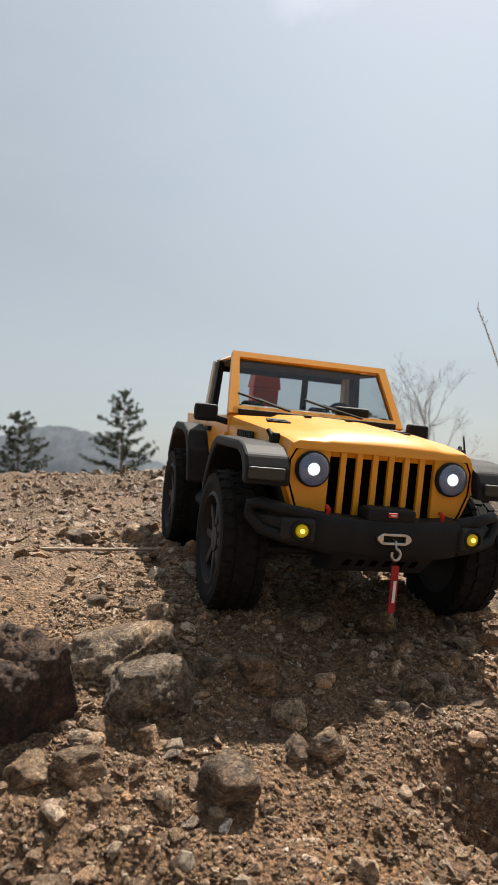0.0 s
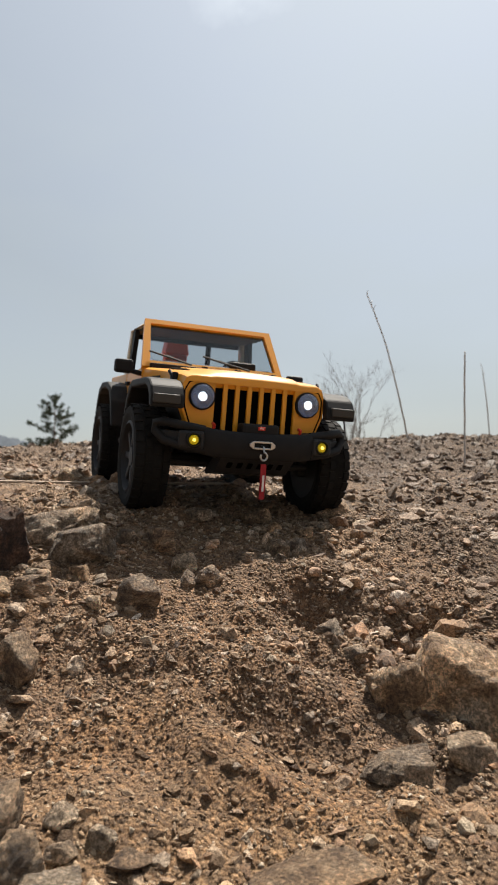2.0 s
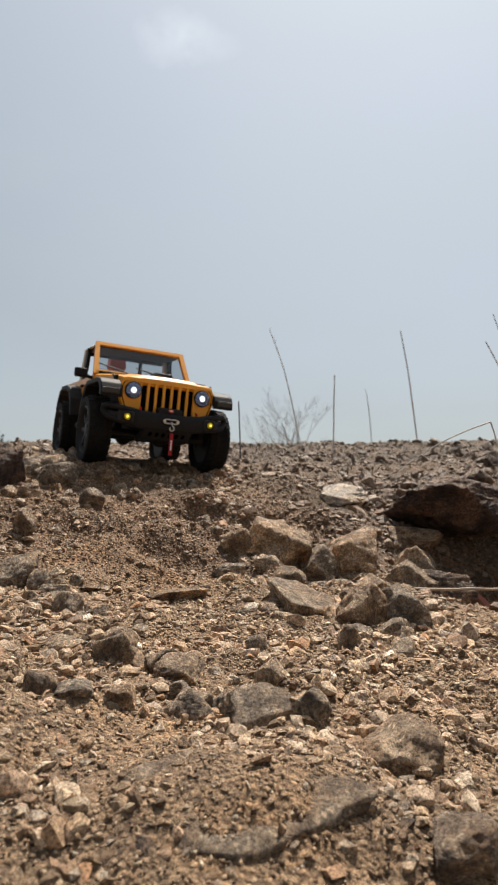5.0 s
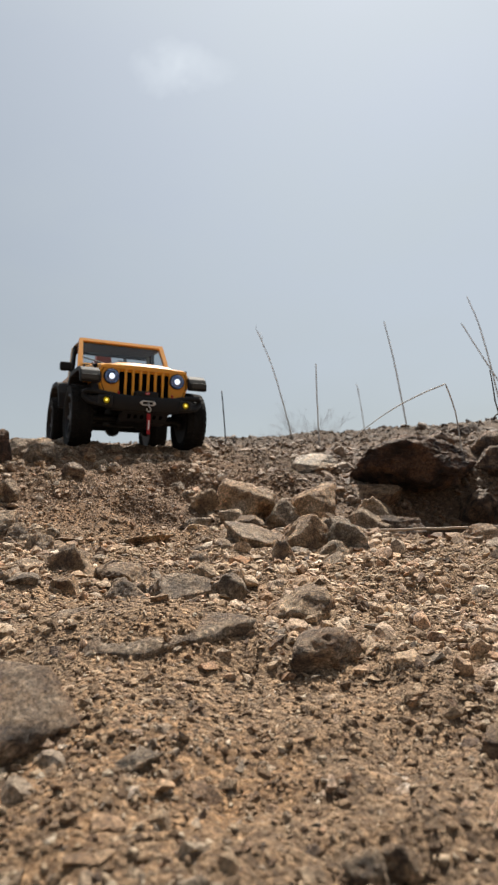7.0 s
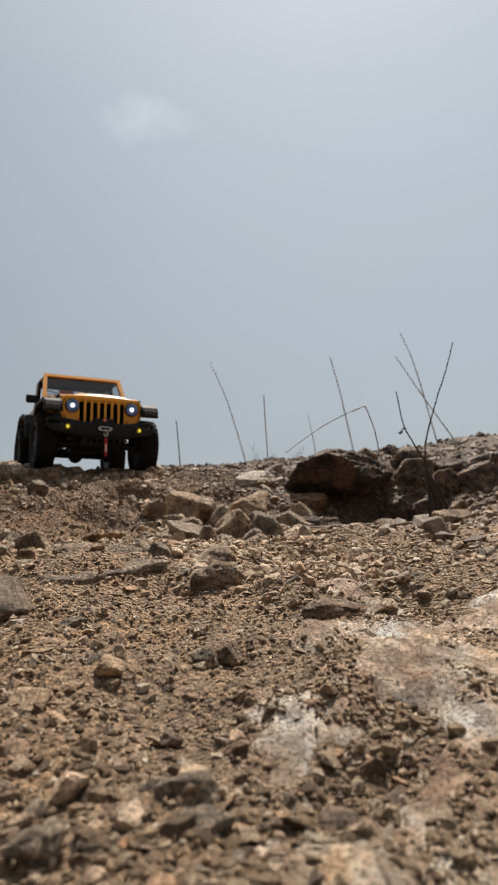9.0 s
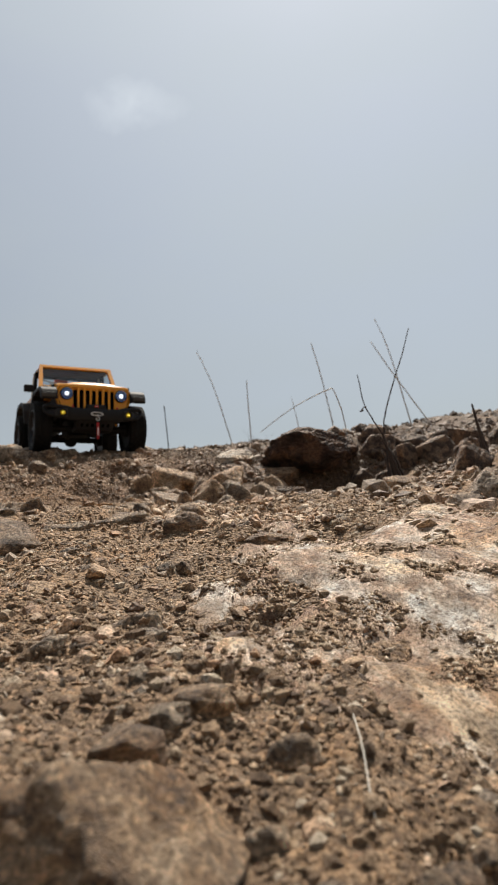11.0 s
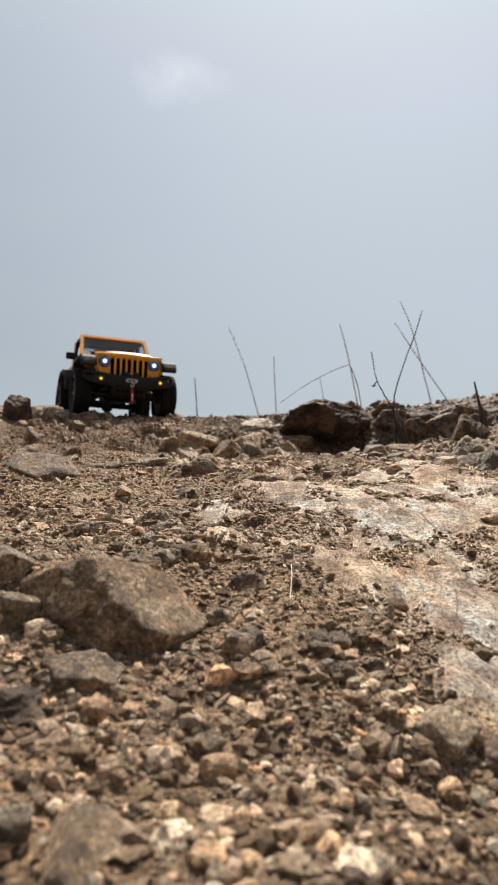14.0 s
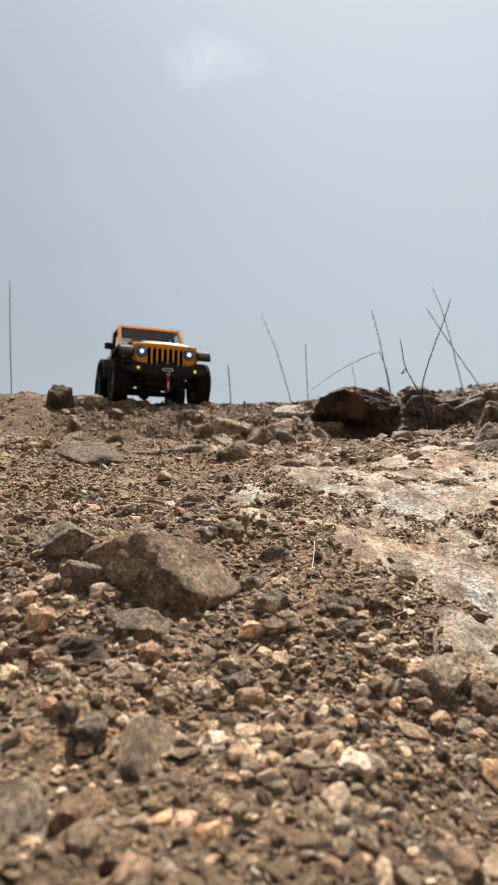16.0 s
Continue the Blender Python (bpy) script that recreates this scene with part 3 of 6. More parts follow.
def loose_stones(count, seed):
    """Single stones beside the track, each lying on the soil."""
    rng = np.random.default_rng(seed)
    shapes = []
    for _ in range(14):
        vs, fs = chunk(rng, 3)
        vs = vs * np.array([1, rng.uniform(0.6, 0.95), rng.uniform(0.4, 0.75)])
        shapes.append(mesh_from("stone", vs, fs, LOOSE, False))
    x, y = rng.uniform(-0.10, 0.46, count * 4), rng.uniform(-1.02, 0.40, count * 4)
    want = smooth(-0.5, 0.4, grad_noise(x / 0.13, y / 0.13, 21)) * (1 - 0.8 * slab_mask(x, y))
    for mx, my, mr in ((0.06, 0.22, 0.09), (0.13, -0.42, 0.14), (0.03, 0.36, 0.08)):
        want = want * (1 - 0.9 * np.exp(-((x - mx) ** 2 + (y - my) ** 2) / mr**2))
    pick = np.nonzero(rng.uniform(0, 1, len(x)) < want)[0][:count]
    z = surface(x[pick], y[pick])
    for i, p in enumerate(pick):
        size = min(0.010 * (1 - rng.uniform()) ** -0.4, 0.020)
        ob = new("stone", shapes[i % len(shapes)])
        ob.matrix_world = pose(x[p], y[p], z[i] + 0.08 * size, rng.uniform(-25, 25), rng.uniform(-25, 25), rng.uniform(0, 360)) @ Matrix.Scale(size / 2, 4)
        ob.parent = ground
        ob.matrix_parent_inverse = Matrix.Identity(4)


loose_stones(280, 12)


def build_slab():
    m = material("worn_bedrock", (0.6, 0.5, 0.4), 0.6)
    nt = m.node_tree
    v = nt.nodes.new("ShaderNodeNewGeometry").outputs["Position"]
    mp = nt.nodes.new("ShaderNodeMapping")
    mp.inputs["Rotation"].default_value, mp.inputs["Scale"].default_value = (0, 0, radians(-28)), (1.0, 0.3, 1.0)
    nt.links.new(v, mp.inputs[0])
    base = ramp(nt, noise_tex(nt, mp.outputs[0], 34, 9, 0.72), [(0.41, (0.40, 0.25, 0.15)), (0.46, (0.60, 0.43, 0.295)), (0.51, (0.74, 0.60, 0.465)), (0.57, (0.82, 0.745, 0.65))])
    pink = ramp(nt, noise_tex(nt, v, 13, 5, 0.6), [(0.40, (0.97, 1.0, 1.04)), (0.47, (1, 0.90, 0.83)), (0.53, (1, 0.98, 0.95)), (0.60, (1.04, 0.88, 0.68))])
    dust = ramp(nt, noise_tex(nt, v, 55, 9, 0.78), [(0.50, (0, 0, 0)), (0.58, (0.6, 0.6, 0.6))])
    stain = ramp(nt, noise_tex(nt, v, 130, 8, 0.75), [(0.38, (0.72, 0.65, 0.58)), (0.47, (1.04, 1.04, 1.04))])
    scrape = nt.nodes.new("ShaderNodeMapping")
    scrape.inputs["Rotation"].default_value, scrape.inputs["Scale"].default_value = (0, 0, radians(14)), (1.0, 0.26, 1.0)
    nt.links.new(v, scrape.inputs[0])
    streak = ramp(nt, noise_tex(nt, scrape.outputs[0], 95, 6, 0.7), [(0.41, (0.60, 0.55, 0.50)), (0.5, (1, 1, 1)), (0.59, (1.2, 1.21, 1.22))])
    pits = ramp(nt, noise_tex(nt, v, 520, 5, 0.75), [(0.425, (0.40, 0.34, 0.29)), (0.475, (0.98, 0.98, 0.98)), (0.57, (1.16, 1.16, 1.16))])
    tone = mix(nt, 1.0, mix(nt, 1.0, mix(nt, 1.0, mix(nt, 1.0, base, pink, "MULTIPLY"), stain, "MULTIPLY"), streak, "MULTIPLY"), pits, "MULTIPLY")
    # hairline cracks
    far_off = nt.nodes.new("ShaderNodeMath")
    far_off.operation = "SUBTRACT"
    far_off.inputs[1].default_value = 0.5
    nt.links.new(noise_tex(nt, mp.outputs[0], 9, 3, 0.55), far_off.inputs[0])
    wide = nt.nodes.new("ShaderNodeMath")
    wide.operation = "ABSOLUTE"
    nt.links.new(far_off.outputs[0], wide.inputs[0])
    tone = mix(nt, 1.0, tone, ramp(nt, wide.outputs[0], [(0.0, (0.35, 0.30, 0.26)), (0.004, (1, 1, 1))]), "MULTIPLY")
    colour_to(nt, mix(nt, dust, tone, mix(nt, 1.0, pits, (0.33, 0.225, 0.138), "MULTIPLY")))
    bump(nt, mix(nt, 0.5, noise_tex(nt, mp.outputs[0], 150, 10, 0.8), noise_tex(nt, v, 420, 8, 0.8)), 1.0, 0.0085)
    gx, gy = np.arange(0.08, 0.70, 0.0022), np.arange(-0.95, -0.28, 0.0022)
    X, Y = (a.ravel() for a in np.meshgrid(gx, gy))
    k = slab_mask(X, Y)
    Z = slab_height(X, Y)
    nx, ny = len(gx), len(gy)
    i = (np.arange(ny - 1)[:, None] * nx + np.arange(nx - 1)).ravel()
    f = np.stack([i, i + 1, i + nx + 1, i + nx], 1)
    f = f[k[f].max(1) > 0.02]
    used, f = np.unique(f, return_inverse=True)
    me = mesh_from("bedrock", np.stack([X, Y, Z], 1)[used], f.reshape(-1, 4), m)
    return tagged(new("bedrock", me), "worn pale cream bedrock showing through the soil", "rock", kind="structure")


build_slab()

# ---- single stones ----
def stone_mesh(name, w, d, h, seed, mat, sharp=60.0):
    """An angular stone: a ball cut to blocky planes, with chipped edges, faint beds and a gritty skin."""
    rng = np.random.default_rng(seed)
    bm = bmesh.new()
    bmesh.ops.create_icosphere(bm, subdivisions=6 if w > 0.15 else 5 if w > 0.036 else 4, radius=1.0)
    p = np.array([v.co[:] for v in bm.verts])
    q = p * cut_ball(p, rng, sharp, 12)[:, None]
    off = Vector(rng.uniform(-50, 50, 3))
    beds = Vector(rng.normal(0, 0.4, 3)) + Vector((0, 0, 1))
    for v, a, b in zip(bm.verts, q, p):
        a = Vector(a)
        u = a.dot(beds)
        chip = max(0.0, noise.noise(a * 3.1 + off) - 0.18)
        bed = noise.noise(Vector((a.x * 0.8, a.y * 0.8, u * 8)) + off)
        v.co = a + Vector(b) * (0.035 * noise.noise(a * 1.7 + off) - 0.12 * chip + 0.040 * bed + 0.024 * noise.noise(a * 5 + off) - 0.044 * abs(noise.noise(a * 9.5 + off)) + 0.030 * noise.noise(a * 21 + off) + 0.020 * noise.noise(a * 43 + off))
    lo = [min(v.co[i] for v in bm.verts) for i in range(3)]
    hi = [max(v.co[i] for v in bm.verts) for i in range(3)]
    for v in bm.verts:
        v.co = Vector(((v.co[i] - lo[i]) / (hi[i] - lo[i]) - (0.5 if i < 2 else 0.0)) * k for i, k in enumerate((w, d, h)))
    me = bpy.data.meshes.new(name)
    bm.to_mesh(me)
    bm.free()
    me.shade_smooth()
    me.materials.append(mat)
    return me


stone_count = 0


def stone(label, x, y, w, d, h, tone, turn=0.0, sink=0.44, name="stone", lift=0.0, sharp=60.0, lean=0.0):
    global stone_count
    stone_count += 1
    rng = np.random.default_rng(100 + stone_count)
    h = h * 0.82
    full = h / (1 - sink)
    me = stone_mesh(name, w * 1.12, d * 1.2, full, 100 + stone_count, ROCK[tone], sharp)
    ob = new(name, me)
    px, py = x + np.array([-1, 0, 1, 0, 0]) * w * 0.3, y + np.array([0, -1, 0, 1, 0]) * d * 0.3
    z = float(np.mean(height(px, py)))
    ob.matrix_world = pose(x, y, z - full * sink + lift, lean + rng.uniform(-8, 8), rng.uniform(-8, 8), turn)
    return tagged(ob, label + " lying half sunk in the soil", "stone")


stone("dark reddish boulder", -0.123, 0.371, 0.058, 0.044, 0.062, "dark")
stone("blocky grey rock", -0.079, 0.422, 0.066, 0.049, 0.033, "grey")
stone("long grey-brown rock", -0.054, 0.390, 0.059, 0.044, 0.033, "grey")
stone("small square stone", -0.059, 0.472, 0.026, 0.020, 0.015, "grey")
stone("small pale stone", -0.021, 0.421, 0.019, 0.014, 0.016, "grey")
stone("dark wedge stone", 0.016, 0.426, 0.025, 0.020, 0.024, "brown")
stone("flat white stone", 0.036, 0.405, 0.023, 0.017, 0.015, "pale")
stone("white stone", -0.083, 0.354, 0.018, 0.013, 0.008, "pale")
stone("dark buried rock", -0.004, 0.338, 0.032, 0.025, 0.027, "brown")
stone("flat grey stone", 0.051, 0.502, 0.032, 0.024, 0.011, "grey")
stone("grey stone", 0.183, 0.860, 0.042, 0.032, 0.023, "brown")
stone("pale stone", -0.182, 0.722, 0.033, 0.025, 0.019, "grey")
stone("pale stone", -0.127, 0.761, 0.044, 0.033, 0.023, "pale")
stone("white stone", -0.084, 1.111, 0.023, 0.017, 0.019, "pale")
stone("grey stone", 0.140, 0.441, 0.024, 0.018, 0.013, "grey")
stone("brown stone", 0.036, 0.372, 0.015, 0.013, 0.015, "brown")
stone("brown stone", 0.056, 0.378, 0.024, 0.018, 0.015, "brown")
stone("flat stone", 0.177, 0.495, 0.031, 0.023, 0.010, "grey")
stone("tan stone", -0.081, 0.276, 0.026, 0.027, 0.033, "tan")
stone("flat grey stone", 0.149, 0.327, 0.023, 0.017, 0.013, "grey")
stone("small stone", 0.163, 0.303, 0.017, 0.013, 0.011, "grey")
stone("angular tan rock", 0.188, 0.272, 0.042, 0.032, 0.034, "tan")
stone("large tan boulder", 0.240, 0.265, 0.088, 0.075, 0.060, "tan")
stone("grey rock", 0.280, 0.226, 0.046, 0.034, 0.040, "grey")
stone("angular tan rock", 0.333, 0.238, 0.067, 0.050, 0.051, "tan")
stone("brown angular rock", 0.318, 0.138, 0.054, 0.044, 0.029, "tan")
stone("orange-brown angular rock", 0.272, 0.031, 0.057, 0.042, 0.042, "tan")
stone("flat white rock", 0.396, 0.452, 0.072, 0.070, 0.022, "white", turn=-25, lean=12)
stone("grey speckled rock", 0.310, 0.031, 0.041, 0.035, 0.048, "grey")
stone("pale stone", 0.287, -0.002, 0.026, 0.019, 0.020, "pale")
stone("grey rock", 0.224, 0.168, 0.038, 0.031, 0.026, "tan", lean=20)
stone("grey rock", 0.079, -0.160, 0.027, 0.020, 0.020, "grey")
stone("brown rock", 0.192, -0.294, 0.041, 0.031, 0.022, "brown")
stone("layered reddish rock", 0.017, -0.352, 0.064, 0.054, 0.026, "brown", sink=0.55, turn=30, sharp=30.0, lean=26)
stone("flat pale stone", 0.089, -0.394, 0.017, 0.013, 0.005, "grey")
stone("flat tan rock", 0.097, 0.133, 0.060, 0.045, 0.010, "tan")
stone("round grey stone", -0.070, 0.152, 0.042, 0.031, 0.034, "grey")
stone("grey stone", -0.046, 0.134, 0.024, 0.018, 0.023, "grey")
stone("grey stone", -0.013, 0.056, 0.029, 0.022, 0.025, "grey")
stone("long tan stone", 0.031, -0.082, 0.028, 0.024, 0.028, "tan")
stone("tan stone", 0.036, -0.043, 0.027, 0.020, 0.018, "tan")
stone("round grey boulder", 0.124, -0.159, 0.052, 0.039, 0.024, "grey")
stone("broken grey rock", 0.224, 0.097, 0.072, 0.060, 0.026, "grey", lean=24)
stone("grey stone", 0.158, -0.166, 0.024, 0.018, 0.019, "grey")
stone("brown stone", 0.392, 0.194, 0.070, 0.052, 0.044, "grey")
stone("flat brown stone", 0.560, 0.010, 0.050, 0.040, 0.026, "tan")
stone("large layered grey rock", 0.118, -0.750, 0.068, 0.048, 0.045, "tan", sink=0.52, turn=205)
stone("flat grey slab stone", 0.100, -0.784, 0.029, 0.020, 0.008, "grey", lean=22)
stone("pale tan stone", 0.057, -0.722, 0.034, 0.026, 0.016, "pale", lean=28)
stone("grey stone", 0.070, -0.753, 0.018, 0.013, 0.014, "pale", lean=25)
stone("pale stone", 0.232, -0.803, 0.029, 0.023, 0.013, "pale", lean=26)
stone("rounded pale tan stone", 0.106, -0.856, 0.020, 0.028, 0.011, "pale", sink=0.62, lean=30)
stone("white stone", 0.086, -0.852, 0.012, 0.010, 0.010, "pale", lean=25)
stone("white stone", 0.078, -0.850, 0.008, 0.007, 0.008, "pale")
stone("white stone", 0.116, -0.826, 0.008, 0.006, 0.004, "pale")
stone("grey stone", 0.143, -0.813, 0.012, 0.009, 0.007, "grey")
stone("brown stone", 0.246, -0.818, 0.016, 0.014, 0.014, "brown")
stone("dull stone", 0.176, -0.702, 0.017, 0.013, 0.008, "tan")
stone("flat tan stone", 0.149, -0.677, 0.023, 0.017, 0.010, "tan")
stone("grey stone", 0.137, -0.689, 0.014, 0.010, 0.008, "pale")
stone("grey rock", 0.430, -0.493, 0.049, 0.037, 0.035, "grey")
stone("grey rock", 0.469, -0.327, 0.040, 0.030, 0.021, "grey")
stone("brown rock", 0.529, -0.264, 0.056, 0.042, 0.040, "grey")
stone("large pale rock", 0.066, -0.905, 0.030, 0.034, 0.011, "pale", sink=0.6)
stone("pale stone", 0.135, -0.577, 0.021, 0.016, 0.010, "pale")
stone("pale stone", 0.089, -0.591, 0.018, 0.014, 0.007, "pale")
stone("grey stone", 0.159, -0.451, 0.015, 0.012, 0.011, "grey")
stone("grey stone", 0.173, -0.447, 0.016, 0.012, 0.010, "tan")
stone("reddish brown flat rock", 0.247, -0.395, 0.040, 0.030, 0.016, "brown")
stone("white stone", 0.157, -0.736, 0.012, 0.009, 0.009, "pale")
stone("grey stone", 0.165, -0.765, 0.016, 0.012, 0.009, "grey")
stone("grey stone", 0.198, -0.763, 0.012, 0.009, 0.009, "tan")
stone("grey stone", 0.239, -0.681, 0.012, 0.009, 0.006, "grey")
stone("dark angular rock", 0.673, 0.006, 0.066, 0.049, 0.058, "umber")
stone("dark angular rock", 0.961, 0.314, 0.094, 0.071, 0.088, "umber")
stone("grey rock", 0.781, 0.414, 0.087, 0.065, 0.047, "umber")
stone("brown rock", 0.747, 0.355, 0.095, 0.071, 0.055, "umber")
stone("grey rock", 0.832, 0.396, 0.102, 0.077, 0.047, "umber")
stone("grey rock", 0.683, 0.401, 0.073, 0.055, 0.049, "umber")
stone("brown rock", 0.416, 0.244, 0.055, 0.041, 0.051, "grey")
stone("low weathered tan outcrop", 0.092, -0.258, 0.120, 0.076, 0.007, "tan", sink=0.88, turn=-6, lift=-0.007, sharp=12.0, lean=14)
stone("blocky weathered rock", 0.205, -0.212, 0.060, 0.048, 0.024, "tan", sink=0.65)
# more stones of the slope
stone("pale angular stone", -0.031, 0.160, 0.018, 0.014, 0.009, "pale")
stone("small grey stone", -0.028, 0.140, 0.016, 0.012, 0.007, "grey")
stone("flat pale gritty stone", -0.031, 0.119, 0.030, 0.022, 0.010, "pale")
stone("dark flat stone", -0.029, 0.101, 0.037, 0.028, 0.007, "grey")
stone("tan block", 0.000, 0.105, 0.023, 0.018, 0.010, "tan")
stone("long tan block", 0.007, 0.080, 0.031, 0.023, 0.008, "tan")
stone("wedge of tan stone", 0.018, 0.052, 0.018, 0.013, 0.012, "tan")
stone("rusty tan stone", -0.049, 0.080, 0.021, 0.015, 0.013, "tan")
stone("brown stone", -0.038, 0.057, 0.020, 0.015, 0.010, "brown")
stone("pale flat pebble", -0.009, 0.037, 0.014, 0.011, 0.004, "pale")
stone("pale pebble", 0.002, 0.039, 0.011, 0.008, 0.007, "pale")
stone("flat tan stone", -0.021, 0.026, 0.027, 0.020, 0.002, "tan")
stone("squared tan stone", 0.033, 0.005, 0.020, 0.015, 0.009, "tan")
stone("pale stone", 0.052, 0.002, 0.016, 0.012, 0.006, "pale")
stone("upright tan stone", 0.001, 0.002, 0.016, 0.012, 0.007, "tan")
stone("reddish stone", 0.003, 0.065, 0.012, 0.009, 0.010, "brown")
stone("pale chip of stone", -0.009, 0.150, 0.014, 0.010, 0.010, "pale")
stone("flat reddish stone", 0.005, 0.143, 0.024, 0.018, 0.004, "brown")
stone("pale gritty block", 0.209, 0.208, 0.030, 0.023, 0.015, "pale")
stone("dark layered stone", 0.163, 0.208, 0.045, 0.034, 0.013, "grey")
stone("tan stone", 0.193, 0.117, 0.020, 0.015, 0.008, "tan")
stone("grey stone", 0.182, 0.095, 0.013, 0.010, 0.009, "grey")
stone("dark weathered stone", 0.197, 0.088, 0.028, 0.021, 0.010, "grey")
stone("long tan stone", 0.182, 0.075, 0.024, 0.018, 0.009, "tan")
stone("rusty stone", 0.168, 0.094, 0.013, 0.010, 0.009, "tan")
stone("flat tan stone", 0.156, 0.097, 0.022, 0.017, 0.008, "tan")
stone("pale pebble", 0.157, 0.075, 0.013, 0.010, 0.008, "pale")
stone("pale flat stone", 0.286, -0.009, 0.026, 0.020, 0.015, "pale")
stone("round pale stone", 0.274, -0.045, 0.022, 0.017, 0.018, "pale")
stone("dark smooth stone", 0.243, -0.008, 0.028, 0.021, 0.009, "grey")
stone("pointed tan stone", 0.220, -0.056, 0.019, 0.018, 0.021, "tan")
stone("buried grey stone", 0.144, -0.046, 0.020, 0.015, 0.016, "grey")
stone("tan pebble", 0.180, 0.062, 0.020, 0.015, 0.012, "tan")
stone("flat pale pebble", 0.184, 0.035, 0.024, 0.018, 0.008, "pale")
stone("crusted pale stone", 0.143, -0.112, 0.025, 0.019, 0.016, "pale")
stone("grey pebble", 0.273, 0.114, 0.017, 0.014, 0.017, "grey")
stone("pale stone", 0.299, 0.192, 0.031, 0.023, 0.012, "pale")
stone("grey stone", 0.264, 0.169, 0.033, 0.025, 0.014, "grey")
stone("flat tan stone", 0.035, -0.045, 0.029, 0.022, 0.018, "tan")
stone("long tan slab of stone", 0.036, -0.077, 0.037, 0.028, 0.023, "tan")
stone("pale tan stone", -0.005, -0.042, 0.030, 0.022, 0.008, "pale")
stone("tan stone", 0.069, -0.084, 0.024, 0.018, 0.019, "tan")
stone("weathered tan stone", 0.079, -0.099, 0.035, 0.027, 0.017, "tan")
stone("pale pebble", 0.075, -0.126, 0.014, 0.010, 0.010, "pale")
stone("white pebble", 0.048, -0.129, 0.013, 0.010, 0.003, "pale")
stone("large grey stone", 0.080, -0.152, 0.029, 0.022, 0.013, "grey")
stone("dark grey stone", 0.008, -0.157, 0.022, 0.016, 0.010, "grey")
stone("rusty tan stone", -0.012, -0.154, 0.022, 0.018, 0.019, "tan")
stone("rounded tan stone", 0.036, -0.155, 0.020, 0.015, 0.015, "tan")
stone("flat tan stone", 0.116, 0.527, 0.029, 0.022, 0.021, "tan")
stone("tan pebble", 0.125, 0.485, 0.018, 0.014, 0.011, "tan")
stone("long grey stone", 0.206, 0.562, 0.049, 0.037, 0.016, "grey")
stone("tan pebble", 0.157, 0.467, 0.018, 0.014, 0.009, "tan")
stone("grey stone", 0.123, 0.436, 0.023, 0.017, 0.015, "grey")
stone("grey pebble", 0.109, 0.411, 0.014, 0.011, 0.007, "grey")
stone("grey pebble", 0.121, 0.411, 0.012, 0.009, 0.010, "grey")
stone("brown pebble", 0.092, 0.410, 0.020, 0.015, 0.008, "brown")
stone("tan stone", -0.108, 0.330, 0.021, 0.016, 0.014, "tan")
stone("pale crusted stone", -0.037, 0.328, 0.014, 0.010, 0.010, "pale")
stone("tan pebble", -0.052, 0.362, 0.016, 0.012, 0.011, "tan")
stone("tan stone", -0.079, 0.363, 0.016, 0.012, 0.009, "tan")
stone("brown stone", -0.082, 0.335, 0.028, 0.021, 0.014, "brown")
stone("brown pebble", -0.105, 0.477, 0.020, 0.015, 0.012, "brown")
stone("brown pebble", -0.083, 0.480, 0.018, 0.013, 0.011, "brown")
stone("flat grey stone", 0.322, -0.361, 0.023, 0.017, 0.009, "grey")
maroon = stone("massive dark maroon rock", 0.530, 0.338, 0.185, 0.130, 0.106, "dark", sink=0.05, turn=25)
maroon.location.z = 0.211                          # it juts from the bank, out over the hollow

# the far bank of the hollow
stone("dark brown rock", 0.668, 0.352, 0.062, 0.050, 0.050, "umber", sink=0.35)
stone("dull reddish rock", 0.712, 0.300, 0.058, 0.046, 0.052, "umber", sink=0.35, turn=40)
stone("grey-brown block", 0.770, 0.285, 0.074, 0.056, 0.056, "umber", sink=0.35, turn=-20)
stone("grey rock", 0.850, 0.300, 0.080, 0.060, 0.060, "umber", sink=0.38, turn=15)
stone("brown rock", 0.905, 0.370, 0.085, 0.065, 0.058, "umber", sink=0.40, turn=70)
stone("small reddish rock", 0.690, 0.225, 0.040, 0.034, 0.036, "tan", sink=0.35, turn=30)
stone("brown rock", 0.795, 0.190, 0.060, 0.048, 0.044, "umber", sink=0.38, turn=-35)
stone("dark wedge of rock", 0.450, 0.315, 0.070, 0.060, 0.034, "brown", sink=0.35, turn=-40)
stone("tan block", 0.505, 0.110, 0.074, 0.055, 0.056, "tan", sink=0.25, turn=12)
stone("brown stone", 0.560, 0.175, 0.040, 0.032, 0.030, "brown", sink=0.35)
stone("grey wedge of rock", 0.428, 0.195, 0.078, 0.050, 0.046, "umber", sink=0.30, turn=-25)
stone("squared dark stone", 0.760, 0.640, 0.046, 0.036, 0.034, "umber", sink=0.30)

stone("rough flat tan rock", 0.585, 0.205, 0.070, 0.050, 0.050, "tan", sink=0.30, turn=-15)
stone("brown rock", 0.605, 0.300, 0.050, 0.045, 0.045, "umber", sink=0.35, turn=20)
stone("dull brown rock", 0.650, 0.270, 0.052, 0.040, 0.040, "umber", sink=0.35, turn=60)
stone("grey block", 0.480, 0.205, 0.046, 0.040, 0.036, "brown", sink=0.30, turn=35)
stone("brown rock", 0.615, 0.415, 0.048, 0.036, 0.034, "umber", sink=0.35)
stone("small brown rock", 0.700, 0.150, 0.036, 0.030, 0.026, "brown", sink=0.35)
stone("grey-brown rock", 0.660, 0.110, 0.044, 0.034, 0.030, "grey", sink=0.38, turn=50)
